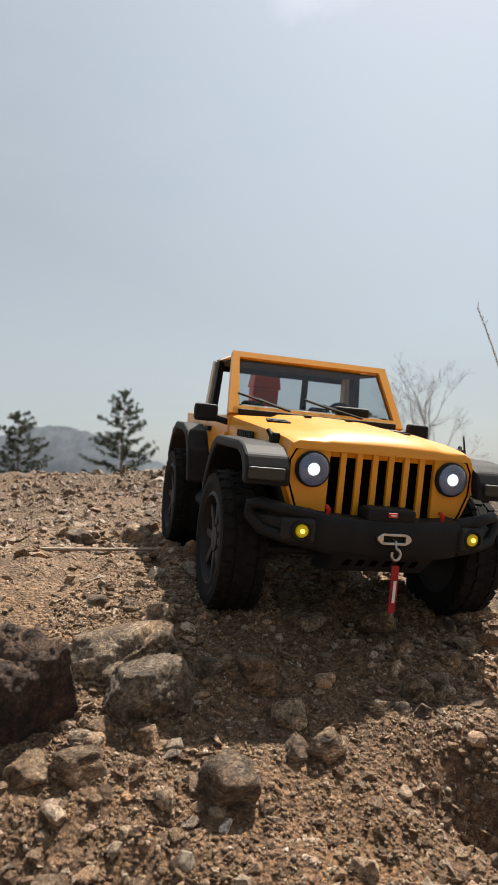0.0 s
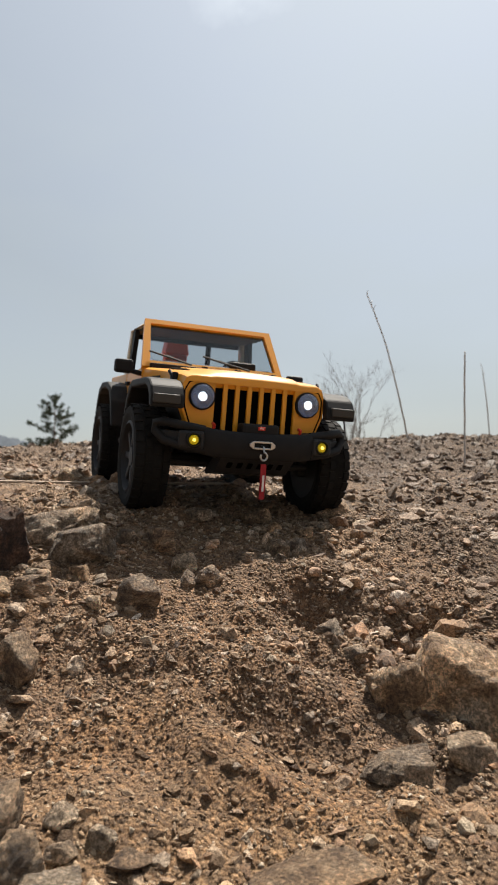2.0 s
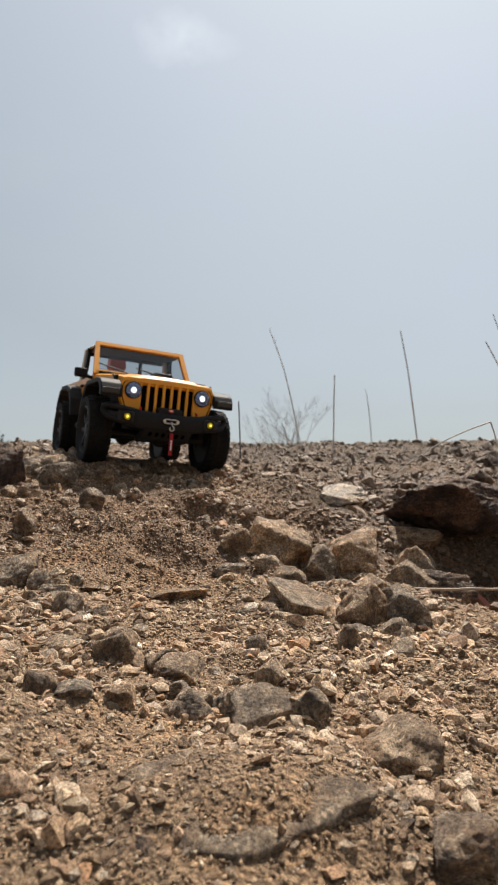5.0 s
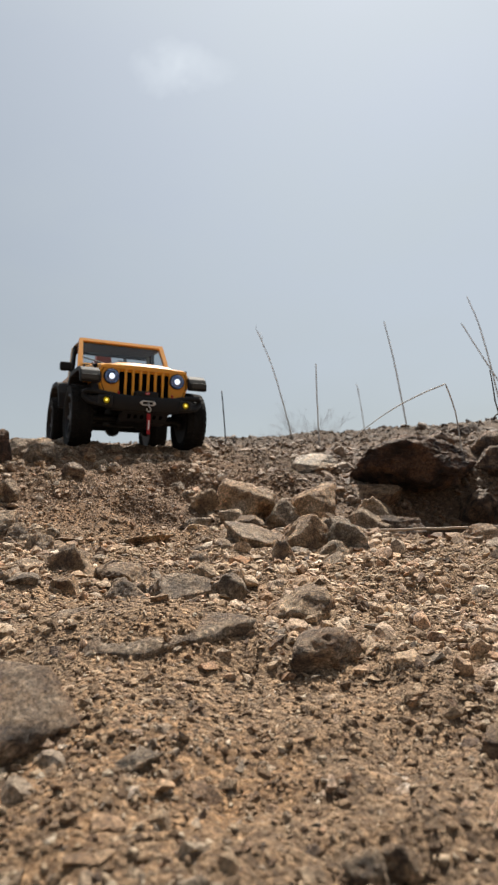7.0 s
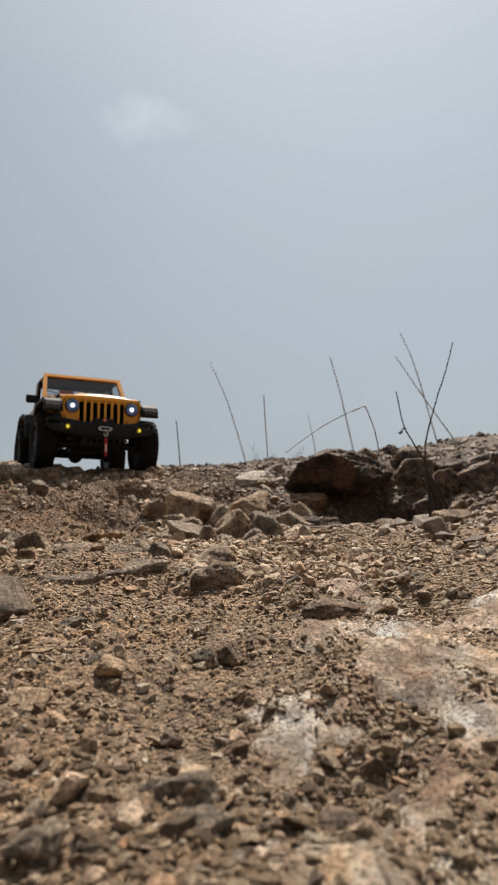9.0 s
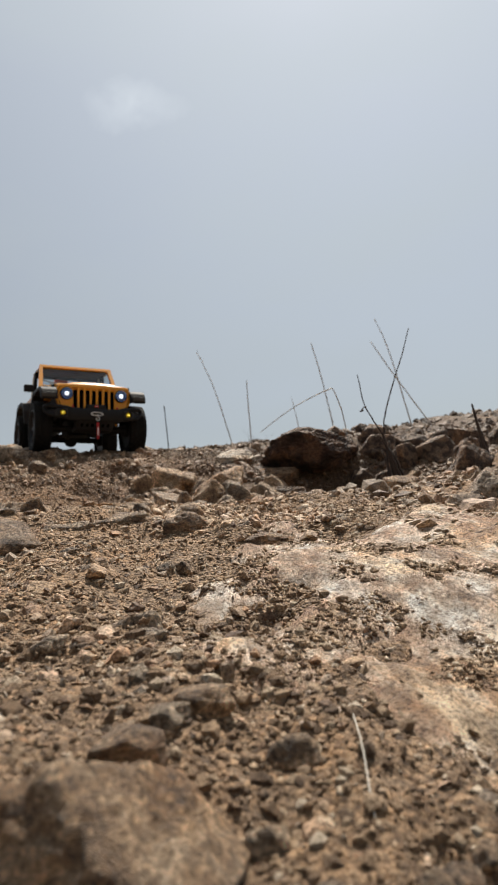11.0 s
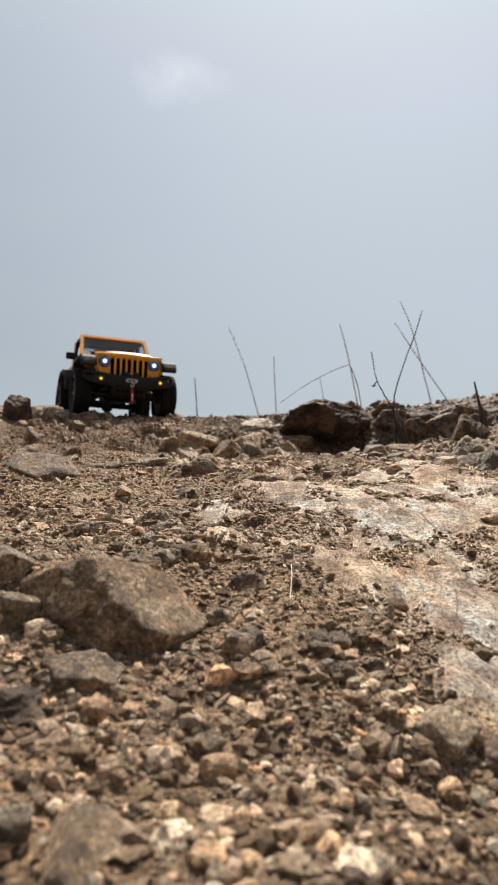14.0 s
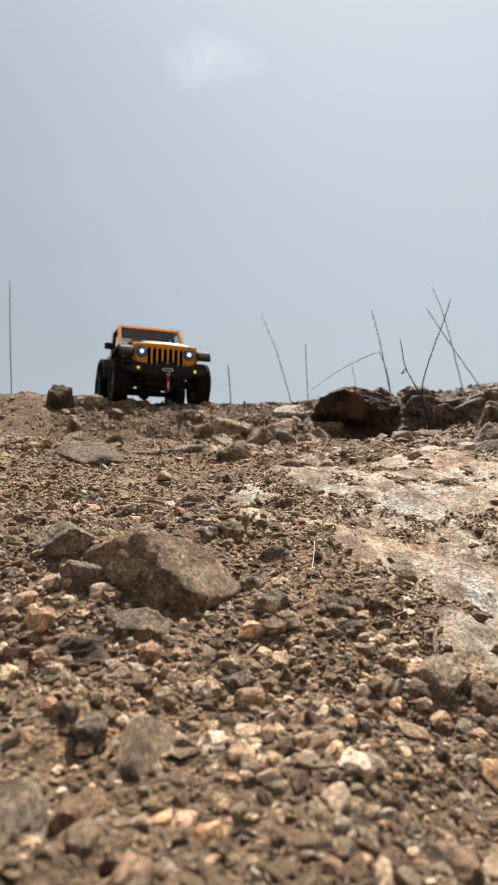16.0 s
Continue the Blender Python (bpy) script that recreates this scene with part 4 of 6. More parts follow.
stone("brown slaty rock", 0.123, -0.708, 0.022, 0.018, 0.012, "brown", sink=0.4, turn=-30)
stone("pale gritty stone", 0.163, -0.767, 0.014, 0.011, 0.009, "pale", sink=0.4)
stone("flat tan stone", 0.162, -0.780, 0.016, 0.012, 0.004, "tan", sink=0.5)
stone("dark flat stone", 0.207, -0.755, 0.014, 0.011, 0.008, "brown", sink=0.4)
stone("tan wedge of stone", 0.197, -0.768, 0.013, 0.012, 0.007, "tan", sink=0.4, turn=40)
stone("dark stone", 0.253, -0.709, 0.0125, 0.010, 0.009, "brown", sink=0.35)
stone("flat reddish stone", 0.251, -0.762, 0.014, 0.010, 0.005, "brown", sink=0.4, turn=15)
stone("small dark stone", 0.286, -0.724, 0.009, 0.008, 0.006, "brown", sink=0.4)
stone("small dark stone", 0.277, -0.736, 0.009, 0.007, 0.006, "umber", sink=0.4)
stone("small dark stone", 0.202, -0.782, 0.010, 0.009, 0.007, "brown", sink=0.4)
stone("orange-brown pebble", 0.221, -0.747, 0.009, 0.008, 0.006, "tan", sink=0.4)
stone("grey pebble", 0.220, -0.762, 0.010, 0.009, 0.006, "grey", sink=0.4)
stone("pale stone", 0.135, -0.693, 0.012, 0.010, 0.009, "pale", sink=0.4)
stone("pale stone", 0.128, -0.659, 0.009, 0.008, 0.008, "pale", sink=0.4)
stone("pale pebble", 0.172, -0.779, 0.010, 0.008, 0.004, "pale", sink=0.5)
stone("long grey stone", 0.138, -0.593, 0.020, 0.014, 0.006, "grey", sink=0.5)
stone("dark slaty rock", 0.072, -0.803, 0.040, 0.026, 0.007, "umber", sink=0.7, turn=12)

# ---- mesh helpers ----
def part(name, bm, mat, parent, label="", smooth_shade=False):
    bmesh.ops.recalc_face_normals(bm, faces=bm.faces)
    me = bpy.data.meshes.new(name)
    bm.to_mesh(me)
    bm.free()
    me.materials.append(mat)
    if smooth_shade:
        for p in me.polygons:
            p.use_smooth = True
        me.set_sharp_from_angle(angle=radians(38))
    ob = new(name, me)
    ob.parent = parent
    return tagged(ob, label)


def thing(name, m, label, category, group="", kind=""):
    ob = new(name)
    ob.empty_display_size = 0.02
    ob.matrix_world = m
    return tagged(ob, label, category, group, kind)


def bx(c, s, bevel=0.0, bm=None, rot=None, segs=2):
    own = bmesh.new()
    bmesh.ops.create_cube(own, size=1)
    for v in own.verts:
        v.co = Vector((v.co.x * s[0], v.co.y * s[1], v.co.z * s[2]))
    if bevel:
        bmesh.ops.bevel(own, geom=own.edges[:], offset=bevel, segments=segs, affect="EDGES", profile=0.5)
    m = Matrix.Translation(c) @ (Euler([radians(a) for a in rot]).to_matrix().to_4x4() if rot else Matrix())
    own.transform(m)
    return join(bm, own)


def join(bm, own):
    if bm is None:
        return own
    me = bpy.data.meshes.new("tmp")
    own.to_mesh(me)
    own.free()
    bm.from_mesh(me)
    bpy.data.meshes.remove(me)
    return bm


def extr(pts, axis, a, b, bevel=0.0, bm=None):
    """A closed outline pushed along an axis from a to b; the outline's two numbers are the other axes in order."""
    own = bmesh.new()
    order = {"x": lambda p, t: (t, p[0], p[1]), "y": lambda p, t: (p[0], t, p[1]), "z": lambda p, t: (p[0], p[1], t)}[axis]
    lo = [own.verts.new(order(p, a)) for p in pts]
    hi = [own.verts.new(order(p, b)) for p in pts]
    n = len(pts)
    for i in range(n):
        own.faces.new((lo[i], lo[(i + 1) % n], hi[(i + 1) % n], hi[i]))
    own.faces.new(lo)
    own.faces.new(hi[::-1])
    bmesh.ops.recalc_face_normals(own, faces=own.faces)
    if bevel:
        bmesh.ops.bevel(own, geom=own.edges[:], offset=bevel, segments=2, affect="EDGES", profile=0.5)
    return join(bm, own)


def lathe(profile, axis, c, n=32, bm=None, closed=False):
    """Turns (radius, along) round an axis through c."""
    own = bmesh.new()
    rings = []
    for r, t in profile:
        ring = []
        for i in range(n):
            a = 2 * math.pi * i / n
            u, w = r * math.cos(a), r * math.sin(a)
            p = {"x": (t, u, w), "y": (u, t, w), "z": (u, w, t)}[axis]
            ring.append(own.verts.new(Vector(p) + Vector(c)))
        rings.append(ring)
    last = len(rings) if closed else len(rings) - 1
    for k in range(last):
        p, q = rings[k], rings[(k + 1) % len(rings)]
        for i in range(n):
            own.faces.new((p[i], p[(i + 1) % n], q[(i + 1) % n], q[i]))
    if not closed:
        own.faces.new(rings[0])
        own.faces.new(rings[-1][::-1])
    return join(bm, own)


def tube(pts, radii, n=8, bm=None):
    own = bmesh.new()
    pts = [Vector(p) for p in pts]
    if isinstance(radii, (int, float)):
        radii = [radii] * len(pts)
    radii = [float(r) for r in radii]
    rings, side = [], None
    for i, p in enumerate(pts):
        d = (pts[min(i + 1, len(pts) - 1)] - pts[max(i - 1, 0)]).normalized()
        if side is None:
            side = d.orthogonal().normalized()
        side = (side - d * side.dot(d)).normalized()
        up = d.cross(side)
        rings.append([own.verts.new(p + radii[i] * (side * math.cos(2 * math.pi * k / n) + up * math.sin(2 * math.pi * k / n))) for k in range(n)])
    for a, b in zip(rings, rings[1:]):
        for k in range(n):
            own.faces.new((a[k], a[(k + 1) % n], b[(k + 1) % n], b[k]))
    own.faces.new(rings[0][::-1])
    own.faces.new(rings[-1])
    return join(bm, own)


def loft(rings, bm=None):
    own = bmesh.new()
    vs = [[own.verts.new(p) for p in r] for r in rings]
    n = len(vs[0])
    for a, b in zip(vs, vs[1:]):
        for k in range(n):
            own.faces.new((a[k], a[(k + 1) % n], b[(k + 1) % n], b[k]))
    own.faces.new(vs[0][::-1])
    own.faces.new(vs[-1])
    return join(bm, own)


# ---- the model car ----
def dusty(name, colour, rough, dust, coat=0.0, metal=0.0, scale=90):
    m = material(name, colour, rough, metal)
    nt = m.node_tree
    v = nt.nodes.new("ShaderNodeTexCoord").outputs["Object"]
    g = nt.nodes.new("ShaderNodeNewGeometry")
    sep = nt.nodes.new("ShaderNodeSeparateXYZ")
    nt.links.new(g.outputs["Normal"], sep.inputs[0])
    up = ramp(nt, sep.outputs[2], [(0.35, (0.25, 0.25, 0.25)), (0.95, (1, 1, 1))])
    n = ramp(nt, noise_tex(nt, v, scale, 6, 0.65), [(0.4, (0, 0, 0)), (0.75, (1, 1, 1))])
    f = mix(nt, 1.0, mix(nt, 1.0, up, n, "MULTIPLY"), (dust, dust, dust), "MULTIPLY")
    colour_to(nt, mix(nt, f, colour, (0.30, 0.24, 0.17)))
    r = nt.nodes.new("ShaderNodeMapRange")
    r.inputs[3].default_value, r.inputs[4].default_value = rough, 0.85
    nt.links.new(f, r.inputs[0])
    nt.links.new(r.outputs[0], nt.nodes["Principled BSDF"].inputs["Roughness"])
    nt.nodes["Principled BSDF"].inputs["Coat Weight"].default_value = coat
    nt.nodes["Principled BSDF"].inputs["Coat Roughness"].default_value = 0.08
    return m


def glow(name, colour, strength):
    m = material(name, colour, 0.3)
    b = m.node_tree.nodes["Principled BSDF"]
    b.inputs["Emission Color"].default_value, b.inputs["Emission Strength"].default_value = (*colour, 1), strength
    return m


def glass(name, tint, rough=0.0):
    m = material(name, tint, rough)
    b = m.node_tree.nodes["Principled BSDF"]
    b.inputs["Transmission Weight"].default_value, b.inputs["IOR"].default_value = 1.0, 1.45
    b.inputs["Specular IOR Level"].default_value = 0.6
    return m


PAINT = dusty("yellow_paint", (0.76, 0.31, 0.008), 0.42, 0.12, coat=0.2)
BLACK = dusty("black_plastic", (0.011, 0.011, 0.012), 0.6, 0.08)
BLACK.node_tree.nodes["Principled BSDF"].inputs["Specular IOR Level"].default_value = 0.2
DARK = material("dark_underside", (0.012, 0.012, 0.013), 0.7)
VOID = material("black_mesh", (0.003, 0.003, 0.003), 1.0)
VOID.node_tree.nodes["Principled BSDF"].inputs["Specular IOR Level"].default_value = 0.0
RUBBER = dusty("tyre_rubber", (0.007, 0.007, 0.007), 0.85, 0.09, scale=160)
RUBBER.node_tree.nodes["Principled BSDF"].inputs["Specular IOR Level"].default_value = 0.2
CREAM = dusty("cream_roof", (0.62, 0.52, 0.36), 0.4, 0.3)
STEEL = material("brushed_steel", (0.55, 0.55, 0.54), 0.32, 1.0)
GUNMETAL = material("gunmetal", (0.03, 0.03, 0.033), 0.6, 0.4)
RED = material("red_plastic", (0.55, 0.03, 0.015), 0.4)
ORANGE_RED = material("orange_red_plastic", (0.75, 0.07, 0.02), 0.4)
STRAP = material("red_webbing", (0.32, 0.012, 0.018), 0.8)
WHITE_INK = material("white_print", (0.75, 0.72, 0.7), 0.6)
PANE = glass("window_glass", (0.50, 0.55, 0.58))
SMOKE = material("smoked_lens", (0.03, 0.028, 0.024), 0.55)
LAMP = glow("headlight_glow", (0.85, 0.93, 1.0), 1.0)
BLUE_RING = material("blue_reflector", (0.10, 0.15, 0.30), 0.16, 1.0)
HALO = glow("halo_glow", (0.25, 0.40, 0.85), 0.35)
FOG = glow("fog_glow", (0.62, 0.46, 0.006), 0.10)
FOG_BULB = glow("fog_bulb_glow", (1.0, 0.85, 0.15), 1.1)
LENS = glass("lamp_glass", (0.95, 0.97, 1.0))


def build_wheel(car, x, y, side):
    wheel = new("wheel")
    wheel.parent = car
    wheel.location = (x, y, 0.058)
    tyre = bmesh.new()
    w = 0.0180
    prof = [(0.0375, -w * 0.86), (0.046, -w), (0.0525, -w * 0.98), (0.0553, -w * 0.80), (0.0560, 0), (0.0553, w * 0.80), (0.0525, w * 0.98), (0.046, w), (0.0375, w * 0.86)]
    lathe(prof, "x", (0, 0, 0), 48, tyre, closed=True)
    tread = bmesh.new()
    for k in range(30):
        for row, (px, sx, sh) in enumerate(((-0.0132, 0.0076, 0), (-0.0044, 0.0070, 0.5), (0.0044, 0.0070, 0), (0.0132, 0.0076, 0.5))):
            a = 2 * math.pi * (k + sh) / 30
            r = 0.0553 if row in (1, 2) else 0.0547
            bx((px, r * math.cos(a), r * math.sin(a)), (sx, 0.0030, 0.0088), 0, tread, rot=(math.degrees(a), 0, 12 if row % 2 else -12))
    part("tyre", tyre, RUBBER, wheel, "black knobbly off-road tyre")
    tagged(part("tread", tread, RUBBER, wheel, "chunky black tread blocks"), kind="stuff")
    rim = lathe([(0.0375, -0.014), (0.0385, 0.016), (0.036, 0.017), (0.034, 0.008), (0.012, 0.004), (0.010, 0.013), (0.001, 0.0135)], "x", (0, 0, 0), 32)
    for k in range(8):
        a = 2 * math.pi * k / 8
        bx((0.0095, 0.023 * math.cos(a), 0.023 * math.sin(a)), (0.006, 0.024, 0.007), 0.001, rim, rot=(math.degrees(a), 0, 0))
    if side < 0:
        rim.transform(Matrix.Rotation(math.pi, 4, "Z"))
    part("rim", rim, GUNMETAL, wheel, "dark grey spoked rim", True)
    return wheel


def build_car(m):
    car = thing("model_car", m, "yellow toy off-road car with black fenders and lit headlights", "toy car")
    # grille
    g = bmesh.new()
    sw, gap = 0.0084, 0.0048
    x0 = -(7 * sw + 6 * gap) / 2
    for i in range(6):
        x = x0 + (i + 1) * sw + i * gap
        extr([(x, 0.087), (x + gap, 0.087), (x + gap, 0.1402), (x, 0.1402)], "y", -0.0597, -0.0560, 0.0006, g)
    extr([(-0.0438, 0.1395), (0.0438, 0.1395), (0.0438, 0.1450), (-0.0438, 0.1450)], "y", -0.0595, -0.045, 0.001, g)
    extr([(-0.056, 0.077), (0.056, 0.077), (0.061, 0.0815), (0.0438, 0.0875), (-0.0438, 0.0875), (-0.061, 0.0815)], "y", -0.0595, -0.045, 0.001, g)
    for s in (-1, 1):
        extr([(s * 0.0437, 0.0870), (s * 0.0612, 0.0815), (s * 0.0722, 0.098), (s * 0.0785, 0.114), (s * 0.0795, 0.132), (s * 0.0765, 0.1410), (s * 0.070, 0.1450), (s * 0.0437, 0.1450)], "y", -0.0595, -0.045, 0.0012, g)
    part("grille", g, PAINT, car, "yellow grille with seven upright slots")
    part("grille_backing", bx((0, -0.0535, 0.1135), (0.092, 0.004, 0.056)), VOID, car, "black mesh behind the slots")
    seam = [(x, -0.0597, z) for x, z in ((-0.0590, 0.0815), (-0.0690, 0.0985), (-0.0750, 0.1145), (-0.0758, 0.1310), (-0.0715, 0.1395), (-0.0600, 0.1428), (0.0, 0.1436), (0.0600, 0.1428), (0.0715, 0.1395), (0.0758, 0.1310), (0.0750, 0.1145), (0.0690, 0.0985), (0.0590, 0.0815))]
    part("panel_gap", tube(seam, 0.0007, 6), VOID, car, "thin dark seam round the grille")
    for s in (-1, 1):
        lamp = part("headlight", lathe([(0.0136, -0.060), (0.0136, -0.0628), (0.0124, -0.0636), (0.0118, -0.0612), (0.0005, -0.0608)], "y", (s * 0.058, 0, 0.1258), 32), BLACK, car, "round headlight, lit", True)
        part("reflector", lathe([(0.0120, -0.0640), (0.0112, -0.0632), (0.0092, -0.0614), (0.0070, -0.0606), (0.0005, -0.0604)], "y", (s * 0.058, 0, 0.1258), 32), BLUE_RING, lamp, "bluish reflector bowl", True)
        halo = [(s * 0.058 + 0.0094 * math.cos(a), -0.0628, 0.1258 + 0.0094 * math.sin(a)) for a in np.linspace(0, 2 * math.pi, 33)]
        part("light_ring", tube(halo, 0.0006, 6), HALO, lamp, "faint blue light ring", True)
        part("projector", lathe([(0.0062, -0.0606), (0.0060, -0.0634), (0.0050, -0.0640), (0.0005, -0.0642)], "y", (s * 0.058, 0, 0.1258), 24), STEEL, lamp, "chrome projector cup", True)
        bulb = lathe([(0.0046, -0.0640), (0.0042, -0.0650), (0.0026, -0.0655), (0.0003, -0.0657)], "y", (s * 0.058, 0, 0.1258), 20)
        part("bulb", bulb, LAMP, lamp, "glowing white bulb")
        dome = lathe([(0.0122, -0.0640), (0.0110, -0.0662), (0.0080, -0.0676), (0.0040, -0.0683), (0.0004, -0.0685), (0.0004, -0.0681), (0.0040, -0.0679), (0.0080, -0.0672), (0.0108, -0.0658), (0.0119, -0.0640)], "y", (s * 0.058, 0, 0.1258), 28, closed=True)
        part("lens", dome, LENS, lamp, "clear domed lamp lens", True).visible_shadow = False
    # bonnet: rows from the nose to the cowl
    rows = []
    for y, w, z in ((-0.0605, 0.0735, 0.1440), (-0.0590, 0.0755, 0.1462), (-0.0500, 0.0775, 0.1485), (-0.02, 0.0805, 0.1520), (0.03, 0.0850, 0.1560), (0.092, 0.0895, 0.1605)):
        low = 0.126 if y > -0.055 else z - 0.004
        half = [(w, low), (w, max(low + 0.001, z - 0.010)), (w - 0.0015, z - 0.0022), (w - 0.006, z), (0.050, z + 0.0012), (0.044, z + 0.0040), (0.020, z + 0.0052), (0.0, z + 0.0055)]
        if y < -0.05:
            half = half[:4] + [(0.050, z + 0.0008), (0.044, z + 0.0016), (0.020, z + 0.0020), (0.0, z + 0.0022)]
        ring = [(x, y, zz) for x, zz in half] + [(-x, y, zz) for x, zz in half[-2::-1]]
        rows.append(ring)
    bonnet = part("bonnet", loft(rows), PAINT, car, "glossy yellow bonnet with a raised centre", True)
    for s in (-1, 1):
        v = bx((s * 0.056, 0.045, 0.1582), (0.021, 0.030, 0.002), 0.0006, rot=(2.5, 0, s * 12))
        part("vent", v, BLACK, bonnet, "black bonnet vent")
        part("vent_mesh", bx((s * 0.056, 0.045, 0.1594), (0.015, 0.022, 0.001), 0, rot=(2.5, 0, s * 12)), SMOKE, bonnet, "dark vent grid")
        part("washer_jet", bx((s * 0.021, 0.066, 0.1650), (0.006, 0.008, 0.002), 0.0006), BLACK, bonnet)
        latch = bx((s * 0.0805, -0.030, 0.1455), (0.006, 0.012, 0.008), 0.001)
        tube([(s * 0.082, -0.034, 0.143), (s * 0.085, -0.026, 0.151)], 0.002, 6, latch)
        part("latch", latch, BLACK, bonnet, "black bonnet latch")
        d = bmesh.new()
        for k in range(7):
            bx((s * (0.0858 + k * 0.0004), 0.018 + k * 0.0068, 0.1445), (0.0012, 0.0045, 0.006), 0, d, rot=(0, 0, s * -4))
        part("side_lettering", d, BLACK, bonnet, "dark bars of unreadable lettering")
    part("cowl", bx((0, 0.0935, 0.1635), (0.164, 0.010, 0.006), 0.001), BLACK, car, "black cowl strip under the windscreen")
    # windscreen: frame, pane, wipers
    bl, tl = Vector((-0.0917, 0.0955, 0.160)), Vector((-0.084, 0.136, 0.2225))
    br, tr = Vector((0.0917, 0.0955, 0.160)), Vector((0.084, 0.136, 0.2225))
    nrm = Vector((0, -(tl.z - bl.z), tl.y - bl.y)).normalized() * 0.004

    def bar(a, b, c, d, bm):
        loft([[p + nrm for p in (a, b, c, d)], [p - nrm for p in (a, b, c, d)]], bm)

    up = (tl - bl).normalized()
    f = bmesh.new()
    ia, ib = bl + Vector((0.0095, 0, 0)) + up * 0.009, br - Vector((0.0095, 0, 0)) + up * 0.009
    ja, jb = tl + Vector((0.0075, 0, 0)) - up * 0.007, tr - Vector((0.0075, 0, 0)) - up * 0.007
    bar(bl, ia, ja, tl, f)
    bar(ib, br, tr, jb, f)
    bar(tl, ja, jb, tr, f)
    bar(bl, br, ib, ia, f)
    bmesh.ops.remove_doubles(f, verts=f.verts, dist=0.00005)
    screen = part("windscreen_frame", f, PAINT, car, "yellow windscreen frame")
    gl = bmesh.new()
    thin = nrm * 0.12
    loft([[p + thin for p in (ia, ib, jb, ja)], [p - thin for p in (ia, ib, jb, ja)]], gl)
    pane = part("windscreen_pane", gl, PANE, screen, "clear windscreen glass")
    pane.visible_shadow = False
    for s, xa, xb in ((1, -0.030, -0.062), (1, 0.046, 0.006)):
        wb = tube([(xa, 0.092, 0.1685), ((xa + xb) / 2, 0.0955, 0.1725), (xb, 0.1000, 0.178)], 0.0012, 6)
        tube([(xb + 0.026, 0.0945, 0.1705), (xb - 0.020, 0.1015, 0.1815)], 0.0012, 6, wb)
        part("wiper", wb, BLACK, screen, "black wiper")
    # cab sides and doors
    for s in (-1, 1):
        d = bmesh.new()
        extr([(0.092, 0.080), (0.200, 0.080), (0.200, 0.157), (0.094, 0.160)], "x", s * 0.0820, s * 0.0905, 0.0015, d)
        door = part("door", d, PAINT, car, "yellow door with an open window")
        part("door_handle", bx((s * 0.0925, 0.180, 0.143), (0.005, 0.018, 0.005), 0.001), BLACK, door, "black door handle")
        part("hinge", bx((s * 0.0915, 0.099, 0.140), (0.004, 0.010, 0.006), 0.001), PAINT, door)
        part("hinge", bx((s * 0.0915, 0.099, 0.105), (0.004, 0.010, 0.006), 0.001), PAINT, door)
        part("door_pillar", loft([[(s * 0.0815, 0.198, 0.155), (s * 0.0885, 0.198, 0.155), (s * 0.0885, 0.212, 0.155), (s * 0.0815, 0.212, 0.155)], [(s * 0.0775, 0.196, 0.219), (s * 0.0835, 0.196, 0.219), (s * 0.0835, 0.212, 0.219), (s * 0.0775, 0.212, 0.219)]]), BLACK, car, "black door pillar")
        mi = bx((s * 0.1120, 0.100, 0.1600), (0.022, 0.012, 0.0165), 0.003)
        tube([(s * 0.088, 0.100, 0.152), (s * 0.106, 0.101, 0.156)], 0.003, 8, mi)
        mirror = part("mirror", mi, BLACK, car, "black door mirror")
        part("mirror_glass", bx((s * 0.1120, 0.1065, 0.1600), (0.018, 0.0012, 0.0130), 0), STEEL, mirror)
    roof = bmesh.new()
    loft([[(-0.0835, 0.1400, 0.2185), (0.0835, 0.1400, 0.2185), (0.080, 0.1410, 0.2215), (-0.080, 0.1410, 0.2215)],
          [(-0.0850, 0.180, 0.2175), (0.0850, 0.180, 0.2165), (0.079, 0.180, 0.2225), (-0.079, 0.180, 0.2225)],
          [(-0.0840, 0.236, 0.2165), (0.0840, 0.236, 0.2165), (0.078, 0.232, 0.2205), (-0.078, 0.232, 0.2205)]], roof)
    roof = part("roof", roof, CREAM, car, "cream hardtop roof with black panels")
    for s in (-1, 1):
        part("roof_panel", bx((s * 0.036, 0.160, 0.2224), (0.052, 0.034, 0.002), 0.0006, rot=(2, 0, 0)), BLACK, roof, "black roof panel")
        part("roof_pillar", loft([[(s * 0.080, 0.222, 0.150), (s * 0.0895, 0.222, 0.150), (s * 0.0895, 0.236, 0.150), (s * 0.080, 0.236, 0.150)], [(s * 0.0765, 0.222, 0.219), (s * 0.0835, 0.222, 0.219), (s * 0.0835, 0.235, 0.219), (s * 0.0765, 0.235, 0.219)]]), CREAM, roof, "cream rear roof pillar")
    part("cab_back", bx((0, 0.2325, 0.127), (0.170, 0.006, 0.054), 0.001), BLACK, car, "black cab rear wall under the window")
    part("headliner", bx((0, 0.182, 0.2165), (0.158, 0.096, 0.004), 0.001), DARK, car, "black roof lining")
    part("rear_window_frame", bx((0, 0.2325, 0.2125), (0.152, 0.005, 0.008), 0.001), BLACK, car)
    part("rear_window_post", bx((0.030, 0.2325, 0.185), (0.007, 0.005, 0.050), 0.001), BLACK, car)
    # rear tub
    t = bmesh.new()
    for s in (-1, 1):
        extr([(0.202, 0.082), (0.208, 0.082), (0.214, 0.118), (0.232, 0.134), (0.262, 0.134), (0.280, 0.118), (0.286, 0.092), (0.338, 0.096), (0.338, 0.157), (0.202, 0.157)], "x", s * 0.0820, s * 0.0905, 0.0012, t)
    bx((0, 0.335, 0.127), (0.166, 0.006, 0.058), 0.001, t)
